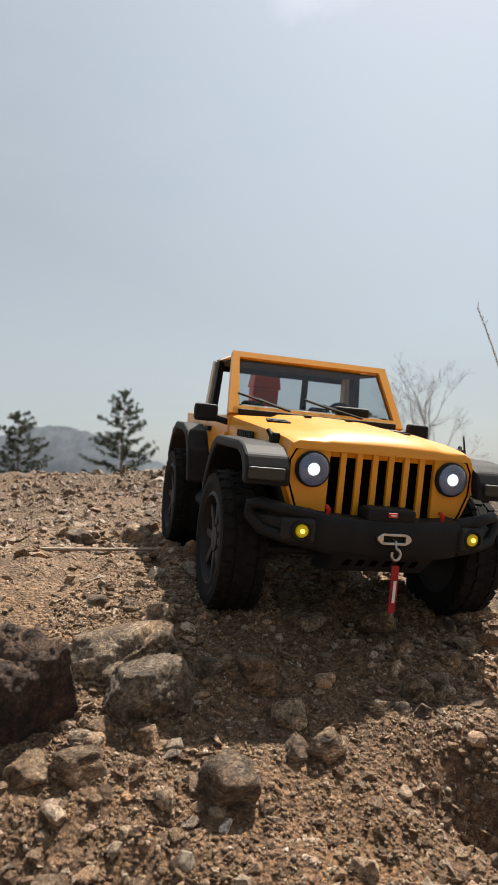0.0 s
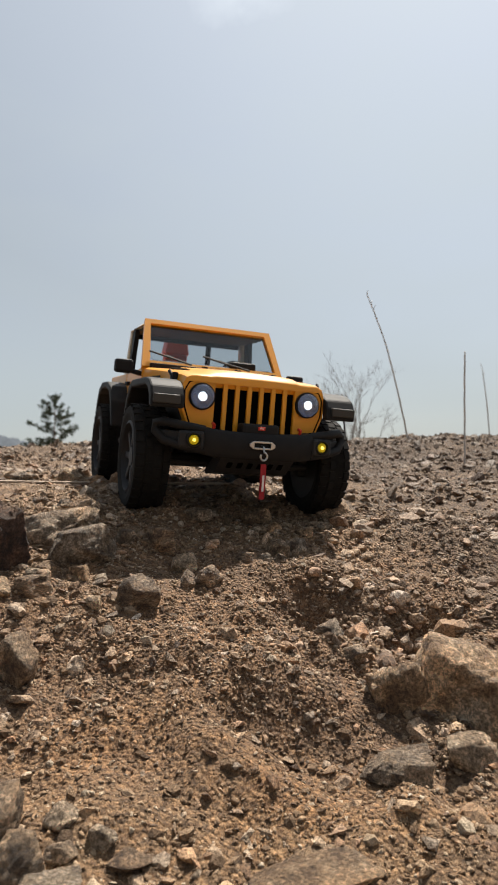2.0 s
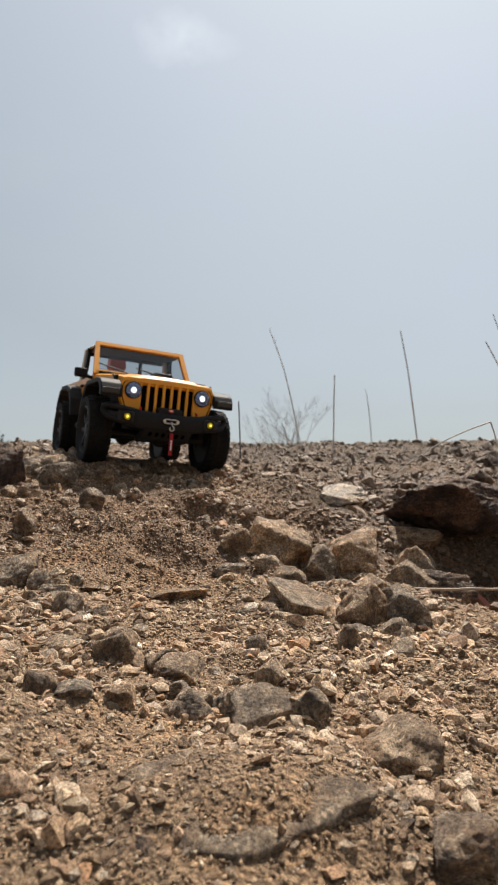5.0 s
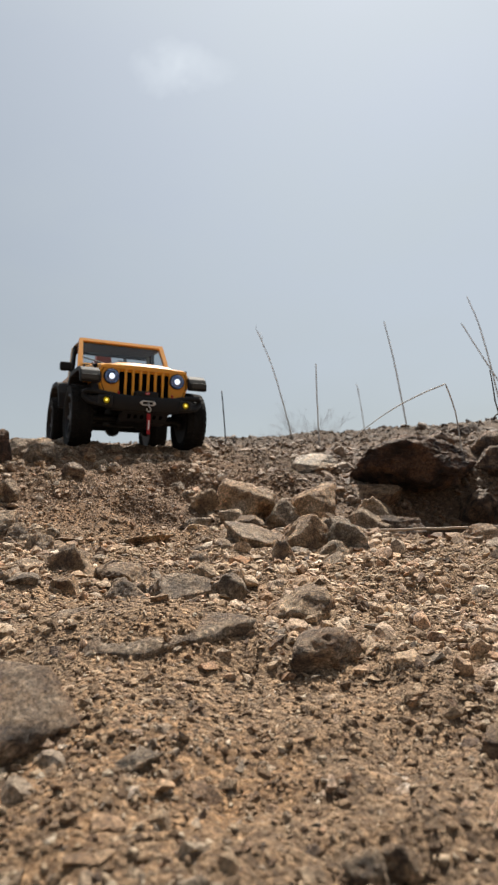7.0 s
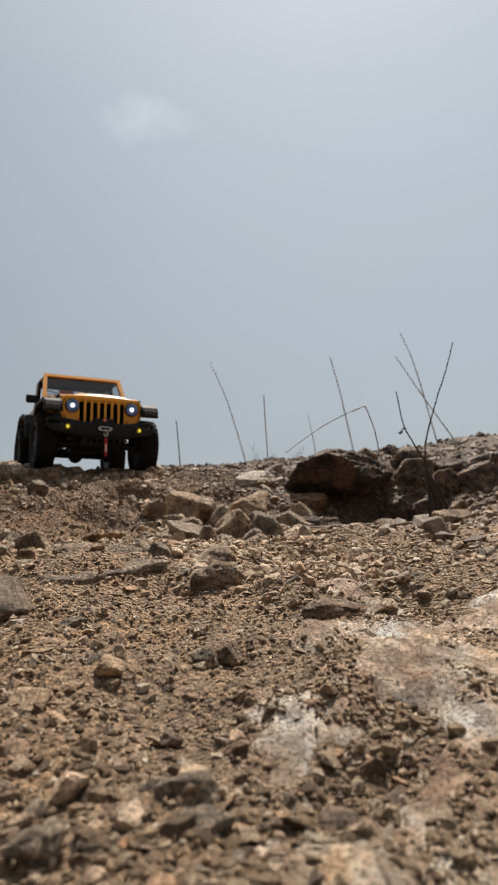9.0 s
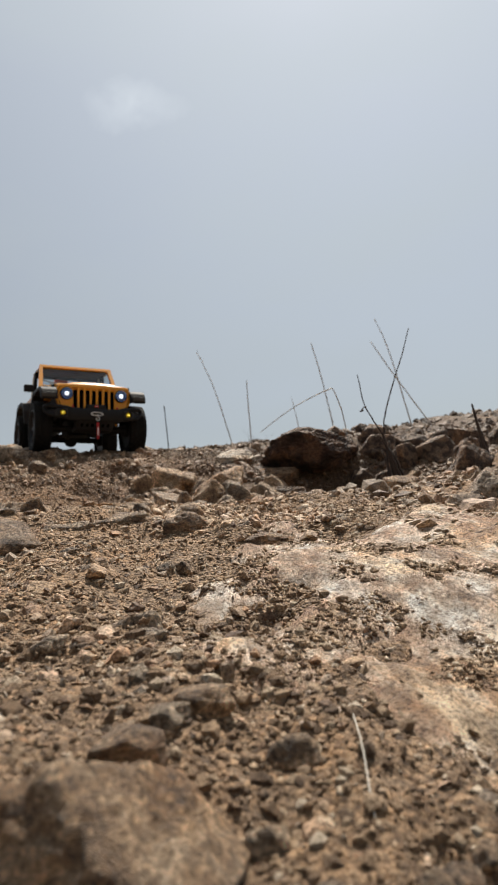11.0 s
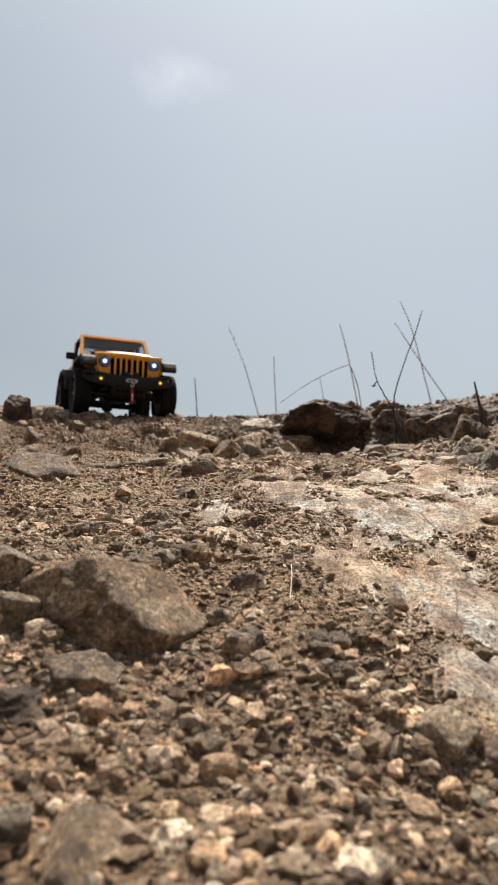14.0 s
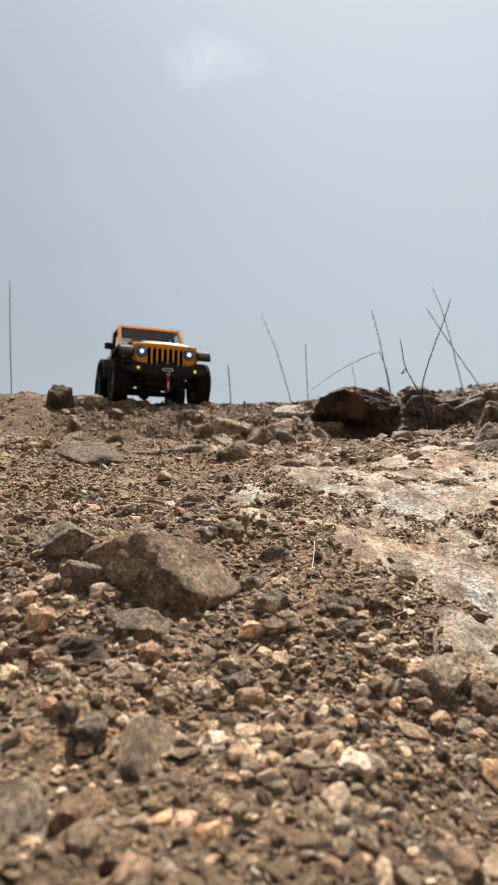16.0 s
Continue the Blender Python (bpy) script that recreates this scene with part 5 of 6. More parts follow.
    bx((0, 0.285, 0.110), (0.160, 0.100, 0.004), 0, t)
    tub = part("rear_tub", t, PAINT, car, "yellow rear tub with open bed")
    for s in (-1, 1):
        part("tail_light", bx((s * 0.082, 0.3395, 0.130), (0.012, 0.006, 0.024), 0.001), RED, tub, "red tail light")
    # fenders
    for s in (-1, 1):
        outer = [(-0.071, 0.112), (-0.070, 0.124), (-0.064, 0.1335), (-0.052, 0.1395), (-0.036, 0.1420), (0.042, 0.1415), (0.058, 0.136), (0.068, 0.126), (0.086, 0.098), (0.088, 0.084)]
        inner = [(0.081, 0.084), (0.078, 0.097), (0.060, 0.121), (0.042, 0.133), (-0.036, 0.134), (-0.050, 0.130), (-0.058, 0.122), (-0.061, 0.112)]
        fe = extr(outer + inner, "x", s * 0.0775, s * 0.1115, 0.0022)
        fender = part("front_fender", fe, BLACK, car, "dusty black front fender flare")
        part("turn_signal", bx((s * 0.0960, -0.0715, 0.1205), (0.027, 0.004, 0.009), 0.001), SMOKE, fender, "smoked turn signal lens")
        oy = 0.246
        outer = [(oy - 0.086, 0.086), (oy - 0.072, 0.118), (oy - 0.050, 0.139), (oy - 0.020, 0.1455), (oy + 0.030, 0.1455), (oy + 0.056, 0.137), (oy + 0.074, 0.116), (oy + 0.082, 0.098)]
        inner = [(oy + 0.074, 0.098), (oy + 0.066, 0.112), (oy + 0.050, 0.129), (oy + 0.028, 0.137), (oy - 0.018, 0.137), (oy - 0.045, 0.131), (oy - 0.064, 0.113), (oy - 0.078, 0.086)]
        part("rear_fender", extr(outer + inner, "x", s * 0.0885, s * 0.1135, 0.0018), BLACK, car, "black rear fender flare")
        sl = tube([(s * 0.090, 0.086, 0.072), (s * 0.096, 0.092, 0.068), (s * 0.096, 0.168, 0.068), (s * 0.090, 0.174, 0.072)], 0.006, 8)
        part("rock_slider", sl, BLACK, car, "black side step")
    # bumper
    rings = []
    for x, yf, zl, zh, dp in ((-0.0600, -0.0795, 0.0710, 0.0955, 0.018), (-0.0580, -0.0815, 0.0685, 0.0965, 0.022), (-0.050, -0.084, 0.067, 0.0945, 0.026), (-0.024, -0.0865, 0.066, 0.0930, 0.028),
                              (0.024, -0.0865, 0.066, 0.0930, 0.028), (0.050, -0.084, 0.067, 0.0945, 0.026), (0.0580, -0.0815, 0.0685, 0.0965, 0.022), (0.0600, -0.0795, 0.0710, 0.0955, 0.018)):
        rings.append([(x, yf + 0.003, zl), (x, yf, zl + 0.004), (x, yf, zh - 0.004), (x, yf + 0.003, zh), (x, yf + dp, zh), (x, yf + dp, zl)])
    bumper = part("front_bumper", loft(rings), BLACK, car, "matt black winch bumper", True)
    for s in (-1, 1):
        hoop = tube([(s * 0.057, -0.0765, 0.0925), (s * 0.078, -0.0730, 0.0955), (s * 0.0960, -0.0640, 0.0985), (s * 0.1020, -0.0575, 0.0965), (s * 0.1025, -0.0580, 0.0890), (s * 0.0950, -0.0660, 0.0800), (s * 0.078, -0.0730, 0.0755), (s * 0.057, -0.0770, 0.0725)], 0.0046, 10)
        part("bumper_hoop", hoop, BLACK, bumper, "black tubular bumper end", True)
        bz = bx((s * 0.070, -0.0755, 0.0825), (0.026, 0.010, 0.018), 0.003, rot=(0, 0, s * 18))
        bx((s * 0.084, -0.0620, 0.0850), (0.030, 0.012, 0.010), 0.002, bz, rot=(0, 0, s * 28))
        part("fog_housing", bz, DARK, bumper, "recessed fog light housing")
        fog = part("fog_light", lathe([(0.0048, -0.0835), (0.0048, -0.0846), (0.0040, -0.0854), (0.0002, -0.0858)], "y", (s * 0.0690, 0.002, 0.0825), 24), FOG, bumper, "small lit yellow fog light", True)
        part("fog_bulb", lathe([(0.0018, -0.0850), (0.0016, -0.0866), (0.0002, -0.0868)], "y", (s * 0.0690, 0.002, 0.0825), 16), FOG_BULB, fog, "bright amber bulb", True)
        rim = lathe([(0.0078, -0.0815), (0.0078, -0.0852), (0.0066, -0.0862), (0.0054, -0.0845), (0.0054, -0.0815)], "y", (s * 0.0690, 0.002, 0.0825), 24, closed=True)
        part("fog_rim", rim, BLACK, bumper, "", True)
        th = tube([(s * 0.047, -0.072, 0.092), (s * 0.047, -0.074, 0.0985), (s * 0.047, -0.069, 0.0995)], 0.0018, 8)
        part("tow_hook", th, RED, bumper, "small red tow hook")
    part("winch_cover", bx((0, -0.0735, 0.0965), (0.040, 0.020, 0.0115), 0.003), BLACK, bumper, "black winch cover")
    part("winch_badge", bx((0, -0.0839, 0.0978), (0.0075, 0.0015, 0.0036), 0.0004), RED, bumper, "plain red badge")
    part("badge_bar", bx((0, -0.0849, 0.0978), (0.0042, 0.0008, 0.0008), 0), WHITE_INK, bumper, "pale bar of unreadable lettering")
    fl = bmesh.new()
    for s in (-1, 1):
        extr([(-0.0090, 0.0812 + s * 0.0022), (0.0090, 0.0812 + s * 0.0022), (0.0090, 0.0812 + s * 0.0042), (-0.0090, 0.0812 + s * 0.0042)], "y", -0.0905, -0.0875, 0.0005, fl)
        extr([(s * 0.0088, 0.0770), (s * 0.0108, 0.0778), (s * 0.0136, 0.0800), (s * 0.0136, 0.0824), (s * 0.0108, 0.0846), (s * 0.0088, 0.0854)], "y", -0.0905, -0.0875, 0.0005, fl)
    part("fairlead", fl, STEEL, bumper, "bright steel winch fairlead")
    hk = tube([(0, -0.086, 0.081), (0.001, -0.0905, 0.080), (0.001, -0.0920, 0.0745)], 0.0008, 6)
    pts = [(0.001 + 0.0034 * math.sin(a), -0.0925, 0.0705 + 0.0040 * math.cos(a)) for a in np.linspace(0, 5.2, 14)]
    tube(pts, 0.0011, 8, hk)
    part("winch_hook", hk, STEEL, bumper, "steel winch hook")
    st = bmesh.new()
    loft([[(-0.0022, -0.0945, 0.063), (0.0036, -0.0945, 0.063), (0.0036, -0.0935, 0.063), (-0.0022, -0.0935, 0.063)],
          [(-0.0020, -0.0950, 0.046), (0.0040, -0.0944, 0.046), (0.0040, -0.0934, 0.046), (-0.0020, -0.0940, 0.046)],
          [(-0.0016, -0.0942, 0.028), (0.0042, -0.0932, 0.028), (0.0042, -0.0922, 0.028), (-0.0016, -0.0932, 0.028)]], st)
    strap = part("strap", st, STRAP, bumper, "hanging red pull strap")
    part("strap_print", bx((0.0010, -0.0954, 0.044), (0.0022, 0.0005, 0.016), 0), WHITE_INK, strap)
    sk = extr([(-0.082, 0.068), (-0.060, 0.050), (-0.030, 0.046), (-0.030, 0.052), (-0.060, 0.068)], "x", -0.040, 0.040, 0.001)
    skid = part("skid_plate", sk, GUNMETAL, car, "grey-brown skid plate with a row of slots")
    for k in range(6):
        part("slot", bx((-0.0275 + 0.011 * k, -0.0712, 0.0592), (0.0050, 0.0016, 0.0085), 0, rot=(50.7, 0, 0)), VOID, skid)
    # underside
    ch = bmesh.new()
    for s in (-1, 1):
        bx((s * 0.036, 0.130, 0.072), (0.012, 0.400, 0.014), 0.001, ch)
    for y in (-0.045, 0.06, 0.15, 0.31):
        bx((0, y, 0.072), (0.072, 0.012, 0.012), 0.001, ch)
    bx((0, 0.110, 0.064), (0.060, 0.070, 0.022), 0.003, ch)
    bx((0, 0.020, 0.112), (0.146, 0.130, 0.058), 0.003, ch)
    bx((0, 0.150, 0.084), (0.160, 0.120, 0.010), 0.001, ch)
    part("chassis", ch, DARK, car, "black ladder chassis")
    for y in (0.0, 0.246):
        ax = tube([(-0.092, y, 0.058), (0.092, y, 0.058)], 0.0075, 10)
        lathe([(0.003, -0.018), (0.014, -0.012), (0.0165, 0.0), (0.014, 0.012), (0.003, 0.018)], "y", (0.012, y, 0.056), 16, ax)
        for s in (-1, 1):
            tube([(s * 0.060, y + 0.012, 0.060), (s * 0.052, y + 0.020, 0.122)], 0.0065, 10, ax)
            bx((s * 0.084, y, 0.058), (0.014, 0.020, 0.026), 0.003, ax)
        tube([(0.0, y, 0.060), (0.0, 0.120, 0.066)], 0.004, 8, ax)
        part("axle", ax, DARK, car, "black axle with shocks", True)
    tie = tube([(-0.080, -0.022, 0.056), (0.080, -0.022, 0.056)], 0.003, 8)
    part("steering_rod", tie, GUNMETAL, car, "", True)
    for y in (0.0, 0.246):
        for s in (-1, 1):
            build_wheel(car, s * 0.1015, y, s)
    # inside
    dash = bx((0, 0.112, 0.158), (0.160, 0.026, 0.026), 0.004)
    bx((0.040, 0.110, 0.174), (0.036, 0.018, 0.010), 0.003, dash)
    part("dashboard", dash, BLACK, car, "black dashboard")
    wheel_rim = [(0.040 + 0.017 * math.cos(a), 0.134 + 0.005 * math.sin(a), 0.166 + 0.016 * math.sin(a)) for a in np.linspace(0, 2 * math.pi, 20)]
    part("steering_wheel", tube(wheel_rim, 0.0018, 6), DARK, car, "", True)
    for s in (-1, 1):
        se = bx((s * 0.040, 0.170, 0.112), (0.052, 0.050, 0.024), 0.005)
        bx((s * 0.040, 0.198, 0.140), (0.050, 0.014, 0.046), 0.005, se, rot=(-10, 0, 0))
        bx((s * 0.040, 0.202, 0.170), (0.026, 0.011, 0.014), 0.004, se, rot=(-10, 0, 0))
        part("seat", se, BLACK, car, "black bucket seat")
    part("cab_floor", bx((0, 0.150, 0.094), (0.160, 0.110, 0.004)), DARK, car)
    return car


CAR = pose(0.085, 0.549, 0.327, 6.2, 4.1, 14.9)
car = build_car(CAR)
red_box = extr([(-0.018, 0.0), (0.018, 0.0), (0.013, 0.028), (-0.013, 0.028)], "y", -0.014, 0.014, 0.002)
extr([(-0.016, -0.082), (0.016, -0.082), (0.016, 0.0), (-0.016, 0.0)], "y", -0.010, 0.010, 0.001, red_box)
me = bpy.data.meshes.new("beacon")
red_box.transform(Matrix.Translation((0, 0, 0.0825)))
red_box.to_mesh(me)
red_box.free()
me.materials.append(ORANGE_RED)
beacon = tagged(new("beacon", me), "orange-red plastic beacon standing in the open bed", "beacon")
beacon.matrix_world = CAR @ pose(-0.012, 0.262, 0.112)

# ---- dry stalks, sticks and the rod ----
STALK = dusty("dry_stalk", (0.46, 0.435, 0.405), 0.8, 0.2)
TWIG = dusty("pale_twig", (0.38, 0.30, 0.225), 0.75, 0.2)
BARK = dusty("dark_wood", (0.045, 0.031, 0.025), 0.85, 0.1)
ROD = material("black_rod", (0.015, 0.015, 0.016), 0.5)
STRAW = material("white_straw", (0.6, 0.56, 0.48), 0.7)


def grown(pts, steps=6, wobble=0.0, seed=1):
    """A smooth run of points through the given ones, a little uneven."""
    rng = np.random.default_rng(seed)
    p = [Vector(q) for q in pts]
    p = [p[0] * 2 - p[1]] + p + [p[-1] * 2 - p[-2]]
    out = []
    for a, b, c, d in zip(p, p[1:], p[2:], p[3:]):
        for k in range(steps):
            t = k / steps
            v = 0.5 * ((2 * b) + (c - a) * t + (2 * a - 5 * b + 4 * c - d) * t * t + (3 * b - a - 3 * c + d) * t**3)
            out.append(v + Vector(rng.normal(0, wobble, 3)))
    return out + [p[-2]]


def ground_z(x, y):
    return float(height(x, y)[0])


def stalk(name, pts, r0, r1, mat, label, category="stalk", seed=1, buds=0, root=True, extra=(), shoot=None, strands=()):
    """A thin stem from its foot, set in the soil, to its tip."""
    x, y = pts[0][:2]
    base = Vector((x, y, ground_z(x, y) - 0.01)) if root else Vector(pts[0])
    run = grown([base] + [Vector(p) for p in pts[1:]], 7, min(r0, 0.002) * 0.1, seed)
    n = len(run)
    bm = tube(run, [r0 + (r1 - r0) * i / (n - 1) for i in range(n)], 7)
    rng = np.random.default_rng(seed + 50)
    for k in range(buds):
        p = run[n - 1 - k * 2]
        d = Vector(rng.normal(0, 1, 3)).normalized() * 0.008 + Vector((0, 0, 0.006))
        tube([p, p + d], [r1 * 0.9, r1 * 0.4], 5, bm)
    for e in strands:
        er = grown(e, 6, r0 * 0.10, seed + 7)
        tube(er, [r0 * (0.62 - 0.45 * i / (len(er) - 1)) for i in range(len(er))], 7, bm)
    for e in extra:
        er = grown(e, 5, min(r1, 0.002) * 0.12, seed + 3)
        q = shoot or r1 * 1.1
        tube(er, [q - q * 0.4 * i / (len(er) - 1) for i in range(len(er))], 6, bm)
    me = bpy.data.meshes.new(name)
    bm.to_mesh(me)
    bm.free()
    me.materials.append(mat)
    for p in me.polygons:
        p.use_smooth = True
    return tagged(new(name, me), label, category)


stalk("rod", [(0.290, 0.818, 0.36), (0.292, 0.834, 0.43), (0.293, 0.848, 0.495)], 0.0016, 0.0014, ROD, "thin black metal rod stuck upright in the soil", "rod", 2)
stalk("dry_stalk", [(0.562, 1.312, 0.44), (0.539, 1.31, 0.551), (0.517, 1.31, 0.656), (0.491, 1.31, 0.738), (0.474, 1.31, 0.783)], 0.0022, 0.0011, STALK, "thin bent dry weed stalk with budded tip", "stalk", 3, buds=5)
stalk("dry_stalk", [(0.555, 0.99, 0.40), (0.560, 0.99, 0.50), (0.565, 0.99, 0.587)], 0.0018, 0.0015, STALK, "straight thin dry weed stalk", "stalk", 4)
stalk("dry_stalk", [(0.970, 1.39, 0.44), (0.948, 1.39, 0.669), (0.926, 1.39, 0.82)], 0.0026, 0.0018, STALK, "tall leaning dry weed stalk", "stalk", 5)
stalk("dry_stalk", [(0.898, 1.6, 0.46), (0.892, 1.6, 0.56), (0.883, 1.6, 0.651)], 0.0020, 0.0010, STALK, "faint thin dry weed stalk", "stalk", 6, buds=3)
stalk("dry_stalk", [(0.257, 1.55, 0.44), (0.250, 1.55, 0.53), (0.246, 1.55, 0.595)], 0.0016, 0.0008, STALK, "faint thin dry weed stalk", "stalk", 7)
stalk("bent_stalk", [(0.616, 0.345, 0.27), (0.613, 0.345, 0.314), (0.606, 0.340, 0.352), (0.594, 0.335, 0.385)], 0.0012, 0.0011, STALK, "dry stalk snapped over at its top", "stalk", 8, extra=[[(0.594, 0.335, 0.385), (0.545, 0.335, 0.368), (0.491, 0.335, 0.343), (0.430, 0.335, 0.306)]])
stalk("woody_stump", [(0.644, 0.2, 0.165), (0.638, 0.2, 0.205), (0.632, 0.2, 0.235), (0.629, 0.2, 0.262)], 0.0062, 0.0020, BARK, "dark ragged dead shrub stump with two thin shoots", "stump", 9, shoot=0.0014,
      extra=[[(0.631, 0.2, 0.256), (0.638, 0.2, 0.29), (0.667, 0.2, 0.355), (0.695, 0.2, 0.41), (0.716, 0.2, 0.458)], [(0.629, 0.2, 0.255), (0.612, 0.2, 0.29), (0.601, 0.2, 0.320), (0.597, 0.2, 0.375)], [(0.604, 0.2, 0.312), (0.597, 0.198, 0.309), (0.592, 0.2, 0.302)], [(0.598, 0.2, 0.306), (0.594, 0.199, 0.303), (0.590, 0.2, 0.305)]],
      strands=[[(0.652, 0.197, 0.140), (0.643, 0.194, 0.190), (0.634, 0.196, 0.225), (0.622, 0.198, 0.252)], [(0.630, 0.203, 0.140), (0.632, 0.206, 0.205), (0.640, 0.203, 0.244)], [(0.664, 0.204, 0.130), (0.650, 0.203, 0.180), (0.642, 0.204, 0.225)], [(0.627, 0.199, 0.130), (0.630, 0.195, 0.180), (0.621, 0.200, 0.226)], [(0.672, 0.198, 0.130), (0.656, 0.196, 0.172), (0.646, 0.198, 0.205), (0.648, 0.199, 0.222)]])
stalk("woody_stump", [(0.740, 0.05, 0.14), (0.736, 0.05, 0.20), (0.729, 0.05, 0.27)], 0.0060, 0.0015, BARK, "short dark splintered dead stem", "stump", 10,
      strands=[[(0.746, 0.052, 0.13), (0.741, 0.048, 0.18), (0.737, 0.05, 0.225)], [(0.733, 0.053, 0.13), (0.735, 0.051, 0.17), (0.731, 0.052, 0.21)]])
stalk("dry_stalk", [(1.090, 1.0, 0.40), (1.051, 1.0, 0.647), (1.018, 1.0, 0.765)], 0.0022, 0.0012, STALK, "thin dry stalk crossing its neighbour", "stalk", 11)
stalk("dry_stalk", [(1.165, 1.0, 0.39), (1.066, 1.0, 0.55), (0.991, 1.0, 0.689)], 0.0022, 0.0014, STALK, "leaning dry stalk crossing its neighbour", "stalk", 12)
stalk("dry_stalk", [(-0.281, 0.6, 0.344), (-0.278, 0.6, 0.557), (-0.273, 0.6, 0.691)], 0.0018, 0.0014, STALK, "upright pale dry weed stalk", "stalk", 13)


def lying(name, ends, r, mat, label, lift, seed, n=9):
    (x0, y0), (x1, y1) = ends
    ts = np.linspace(0, 1, n)
    pts = [(x0 + (x1 - x0) * t, y0 + (y1 - y0) * t + 0.006 * math.sin(3 * t + seed), ground_z(x0 + (x1 - x0) * t, y0 + (y1 - y0) * t) + lift) for t in ts]
    # a stiff stick lies on the highest spots
    a = np.polyfit(ts, [p[2] for p in pts], 2)
    pts = [(p[0], p[1], float(np.polyval(a, t)) + lift * 0.5) for p, t in zip(pts, ts)]
    bm = tube(grown(pts, 4, r * 0.12, seed), r, 7)
    me = bpy.data.meshes.new(name)
    bm.to_mesh(me)
    bm.free()
    me.materials.append(mat)
    return tagged(new(name, me), label, "stick")


lying("twig", ((-0.31, 0.59), (0.146, 0.784)), 0.0018, TWIG, "long straight pale twig lying on the gravel", 0.003, 3)
lying("twig", ((0.05, 0.80), (0.19, 0.84)), 0.0010, TWIG, "short thin pale twig on the gravel", 0.003, 5)
stick = bmesh.new()
tube(grown([(0.372, 0.150, 0.163), (0.50, 0.160, 0.157), (0.62, 0.163, 0.152), (0.745, 0.160, 0.150), (0.84, 0.15, 0.165)], 5, 0.0003, 4), 0.0017, 8, stick)
me = bpy.data.meshes.new("stick")
stick.to_mesh(me)
stick.free()
me.materials.append(TWIG)
tagged(new("stick", me), "long pale stick bridging the hollow between rocks", "stick")
lying("straw", ((0.191, -0.745), (0.203, -0.690)), 0.00024, STRAW, "short white straw lying on the soil", 0.002, 2, 6)

# dry red-brown leaves caught in the hollow
LEAF = dusty("dead_leaf", (0.17, 0.048, 0.026), 0.6, 0.2)
for x, y, s, turn in ((0.462, 0.178, 0.052, 20), (0.488, 0.190, 0.042, 80), (0.452, 0.165, 0.034, -30)):
    bm = bmesh.new()
    rings = []
    for i in range(9):
        t = i / 8
        w = 0.32 * math.sin(math.pi * min(1, t * 0.97 + 0.015)) ** 0.8
        rings.append([(t - 0.5, -w, 0.22 * abs(w) + 0.18 * t * t), (t - 0.5, 0, 0.18 * t * t), (t - 0.5, w, 0.30 * abs(w) + 0.18 * t * t), (t - 0.5, 0, 0.18 * t * t + 0.012)])
    loft(rings, bm)
    me = bpy.data.meshes.new("dead_leaf")
    bm.to_mesh(me)
    bm.free()
    me.materials.append(LEAF)
    ob = tagged(new("dead_leaf", me), "curled dead red-brown leaf between the rocks", "leaf")
    ob.matrix_world = pose(x, y, ground_z(x, y) + 0.3 * s, 55, 20, turn) @ Matrix.Diagonal((s, s, s, 1))

# ---- far trees and the hill ----
PINE_BARK = material("pine_bark", (0.14, 0.10, 0.08), 0.9)
NEEDLES = material("pine_needles", (0.055, 0.075, 0.045), 0.7)
GREY_BARK = material("grey_bark", (0.22, 0.20, 0.185), 0.9)


def tree_base(x, y):
    return float(base_height(np.array([x]), np.array([y]))[0])


def needle_clump(V, F, c, r, rng, n=34):
    for _ in range(n):
        d = rng.normal(0, 1, 3) + (0, 0, 0.35)
        d /= np.linalg.norm(d)
        s = np.cross(d, rng.normal(0, 1, 3))
        s /= np.linalg.norm(s)
        p = c + d * r * rng.uniform(0.0, 0.35)
        tip = c + d * r * rng.uniform(0.7, 1.1)
        k = len(V)
        V += [p - s * r * 0.15, p + s * r * 0.15, tip]
        F.append((k, k + 1, k + 2))


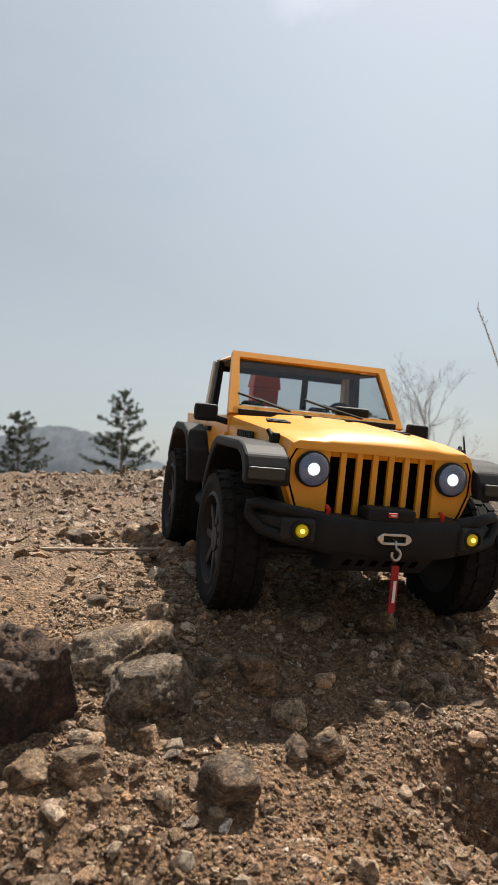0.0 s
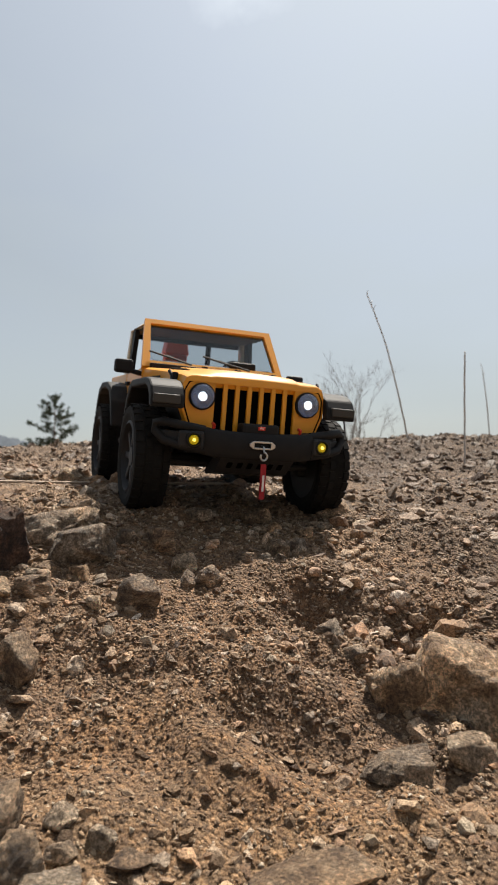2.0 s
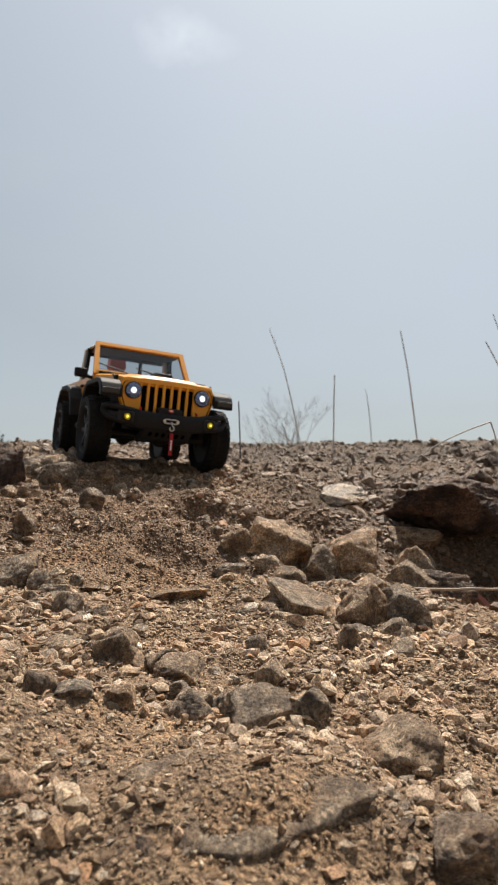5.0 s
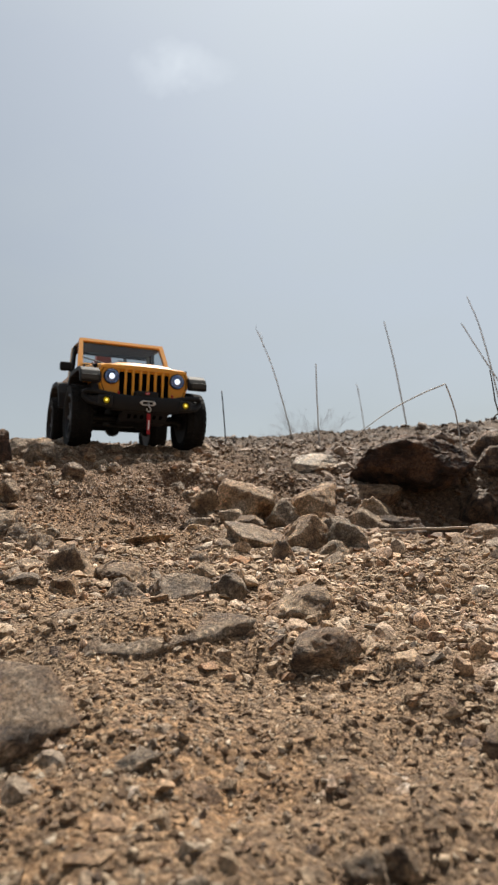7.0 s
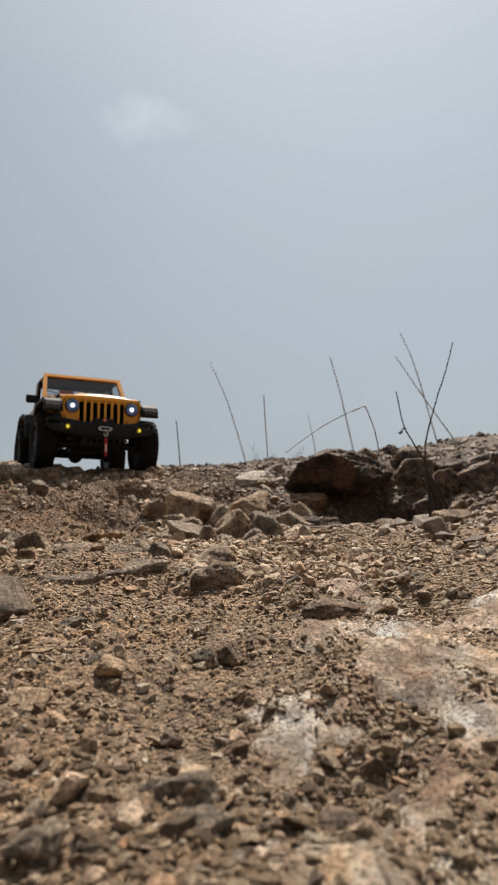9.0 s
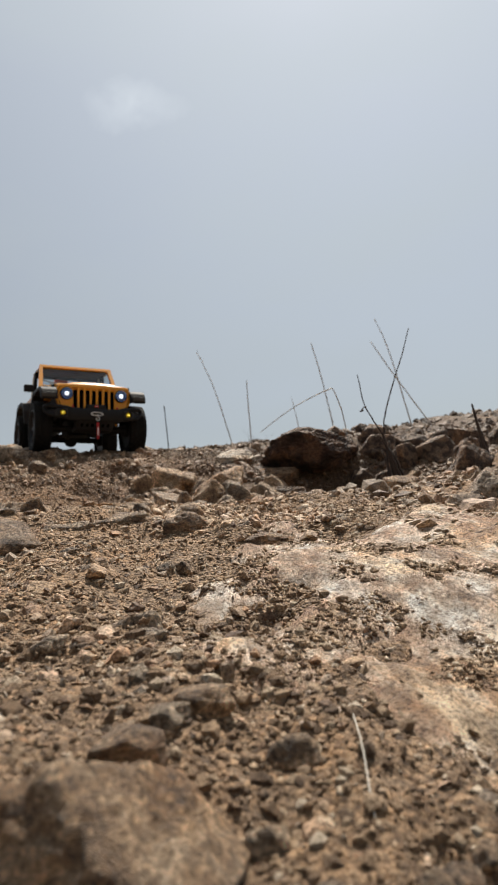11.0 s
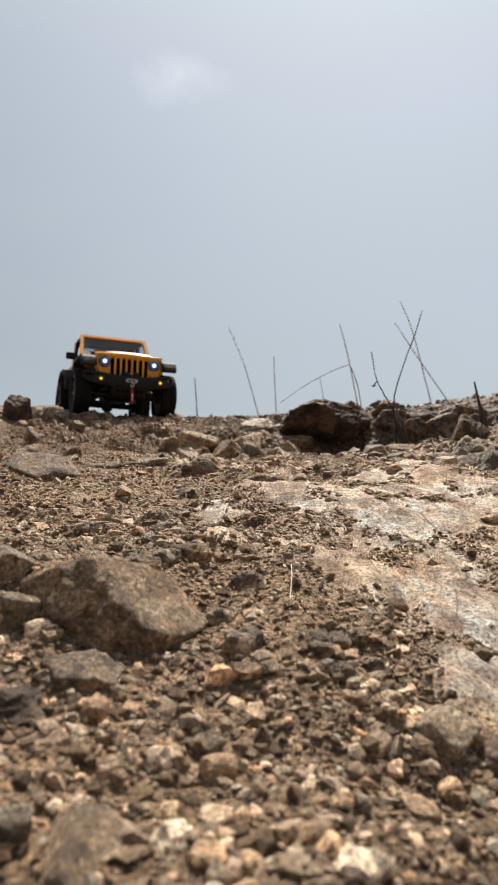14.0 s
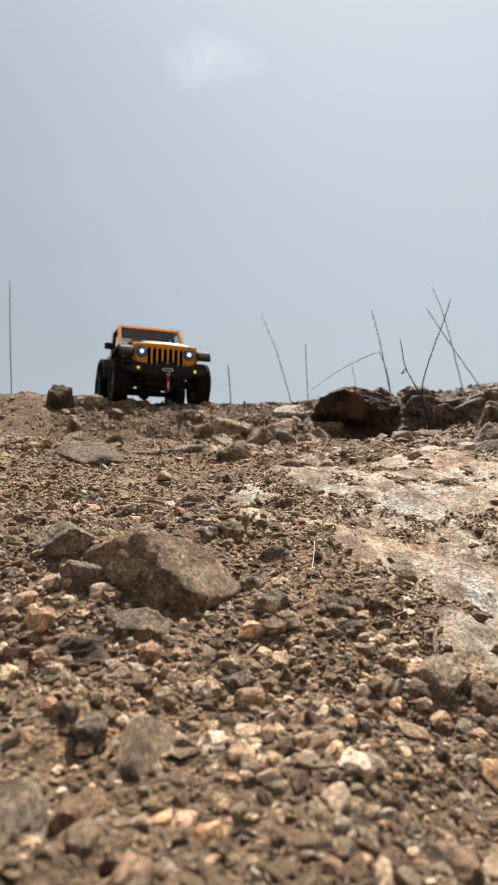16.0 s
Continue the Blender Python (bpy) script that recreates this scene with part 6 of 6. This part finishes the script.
def pine(x, y, top, width, seed, label):
    rng = np.random.default_rng(seed)
    z0 = tree_base(x, y)
    h = top - z0
    tree = thing("pine_tree", pose(x, y, z0), label, "tree", "far pines")
    lean = rng.normal(0, 0.03, 2)
    trunk = tube([(lean[0] * h * t, lean[1] * h * t, h * t - 0.2 * (t == 0)) for t in np.linspace(0, 0.97, 9)], [0.16 * (1 - 0.85 * t) for t in np.linspace(0, 1, 9)], 8)
    V, F = [], []
    for k in range(17):
        t = 0.26 + 0.72 * k / 16
        for b in range(int(rng.integers(4, 7))):
            reach = (width * 1.55 * (1.04 - t) ** 0.8 + 0.35) * rng.uniform(0.4, 1.15)
            a = rng.uniform(0, 2 * math.pi)
            tb = t + rng.uniform(-0.018, 0.018)
            o = np.array([lean[0] * h * tb, lean[1] * h * tb, h * min(tb, 0.97)])
            e = o + np.array([math.cos(a) * reach, math.sin(a) * reach, reach * rng.uniform(-0.10, 0.42)])
            mid = (o + e) / 2 + (0, 0, -0.10 * reach)
            tube([o, mid, e], [0.045 * (1.15 - t), 0.025, 0.010], 4, trunk)
            for q in range(int(4 + 5 * reach)):
                f = rng.uniform(0.25, 1.05)
                c = o + (e - o) * f + np.array([0, 0, -0.10 * reach * 4 * f * (1 - f)]) + rng.normal(0, 0.06, 3)
                needle_clump(V, F, c, rng.uniform(0.16, 0.34), rng, 13)
    for q in range(5):
        needle_clump(V, F, np.array([lean[0] * h, lean[1] * h, h * (0.94 + 0.015 * q)]), 0.26 - 0.03 * q, rng, 14)
    part("trunk", trunk, PINE_BARK, tree)
    crown = new("crown", mesh_from("crown", np.array(V), np.array(F), NEEDLES, False))
    crown.parent = tree
    tagged(crown, "dark green needle clumps with gaps")
    return tree


pine(-20.8, 60, 6.0, 2.9, 2, "dark green pine on the far slope")
pine(-11.7, 60, 7.9, 2.8, 3, "slender dark green pine on the far slope")
pine(1.3, 60, 7.9, 2.9, 4, "dark green pine on the far slope")
pine(10.8, 60, 5.9, 2.3, 5, "small dark green pine on the far slope")
pine(-27.5, 62, 6.5, 2.2, 6, "dark green pine on the far slope")


def bare_tree(x, y, top, spread, seed, label):
    rng = np.random.default_rng(seed)
    z0 = tree_base(x, y)
    h = top - z0
    tree = thing("bare_tree", pose(x, y, z0), label, "tree")
    limbs = bmesh.new()

    def grow(p, d, length, r, level):
        pts, rs = [p], [r]
        for k in range(4):
            d = (d + Vector(rng.normal(0, 0.09, 3)) + Vector((0, 0, 0.045))).normalized()
            p = p + d * length / 4
            pts.append(p)
            rs.append(r * (1 - 0.09 * (k + 1)))
        tube(pts, rs, 4 if level > 1 else 8, limbs)
        if level >= 5:
            return
        for k in range(3):
            side = d.orthogonal().normalized()
            side.rotate(Matrix.Rotation(rng.uniform(0, 2 * math.pi), 3, d))
            nd = (d + side * (rng.uniform(0.42, 0.85) if k else 0.16)).normalized()
            grow(pts[int(rng.integers(2, 5))] if k else pts[-1], nd, length * rng.uniform(0.62, 0.82), max(rs[-1] * rng.uniform(0.58, 0.78), 0.011), level + 1)

    trunk = [Vector((0.05 * math.sin(k), 0.05 * math.cos(2 * k), -0.2 + k * h * 0.10)) for k in range(5)]
    tube(trunk, [0.26 - 0.022 * k for k in range(5)], 8, limbs)
    for k in range(6):
        a = k * 2.4 + rng.uniform(-0.3, 0.3)
        lean = rng.uniform(0.12, 0.60)
        grow(trunk[2 + k % 3], Vector((math.cos(a) * lean, math.sin(a) * lean, 0.9)).normalized(), h * rng.uniform(0.22, 0.28), 0.115, 1)
    top_now = max(v.co.z for v in limbs.verts)
    wide = np.percentile([abs(v.co.x) for v in limbs.verts], 97)
    limbs.transform(Matrix.Diagonal((spread / wide, spread / wide, h / top_now, 1)))
    part("crown", limbs, GREY_BARK, tree, "leafless grey branches fanning out")
    return tree


bare_tree(15.6, 60, 11.2, 4.6, 8, "leafless grey broad-crowned tree on the far slope")


def far_hill():
    rng = np.random.default_rng(5)
    m = material("hazed_woods", (0.30, 0.30, 0.31), 1.0)
    nt = m.node_tree
    v = nt.nodes.new("ShaderNodeNewGeometry").outputs["Position"]
    # grey-blue woods: the haze of distance is put into the colour
    colour_to(nt, ramp(nt, noise_tex(nt, v, 0.12, 6), [(0.35, (0.055, 0.068, 0.085)), (0.65, (0.09, 0.105, 0.125))]))
    V, F = [], []
    n = 260
    xs = np.linspace(-420, 60, n)
    prof = 40 * np.exp(-(((xs + 150) / 75) ** 2)) + 26 * np.exp(-(((xs + 300) / 80) ** 2)) - 4
    prof = prof + rng.uniform(-0.8, 1.2, n) * (prof > 2)
    for i, (x, z) in enumerate(zip(xs, prof)):
        V += [(x, 480, -6), (x, 520, z), (x, 640, -6)]
    for i in range(n - 1):
        a = 3 * i
        F += [(a, a + 3, a + 4, a + 1), (a + 1, a + 4, a + 5, a + 2)]
    return tagged(new("far_hill", mesh_from("far_hill", V, F, m)), "hazy grey wooded ridge in the distance", "hill", kind="structure")


far_hill()
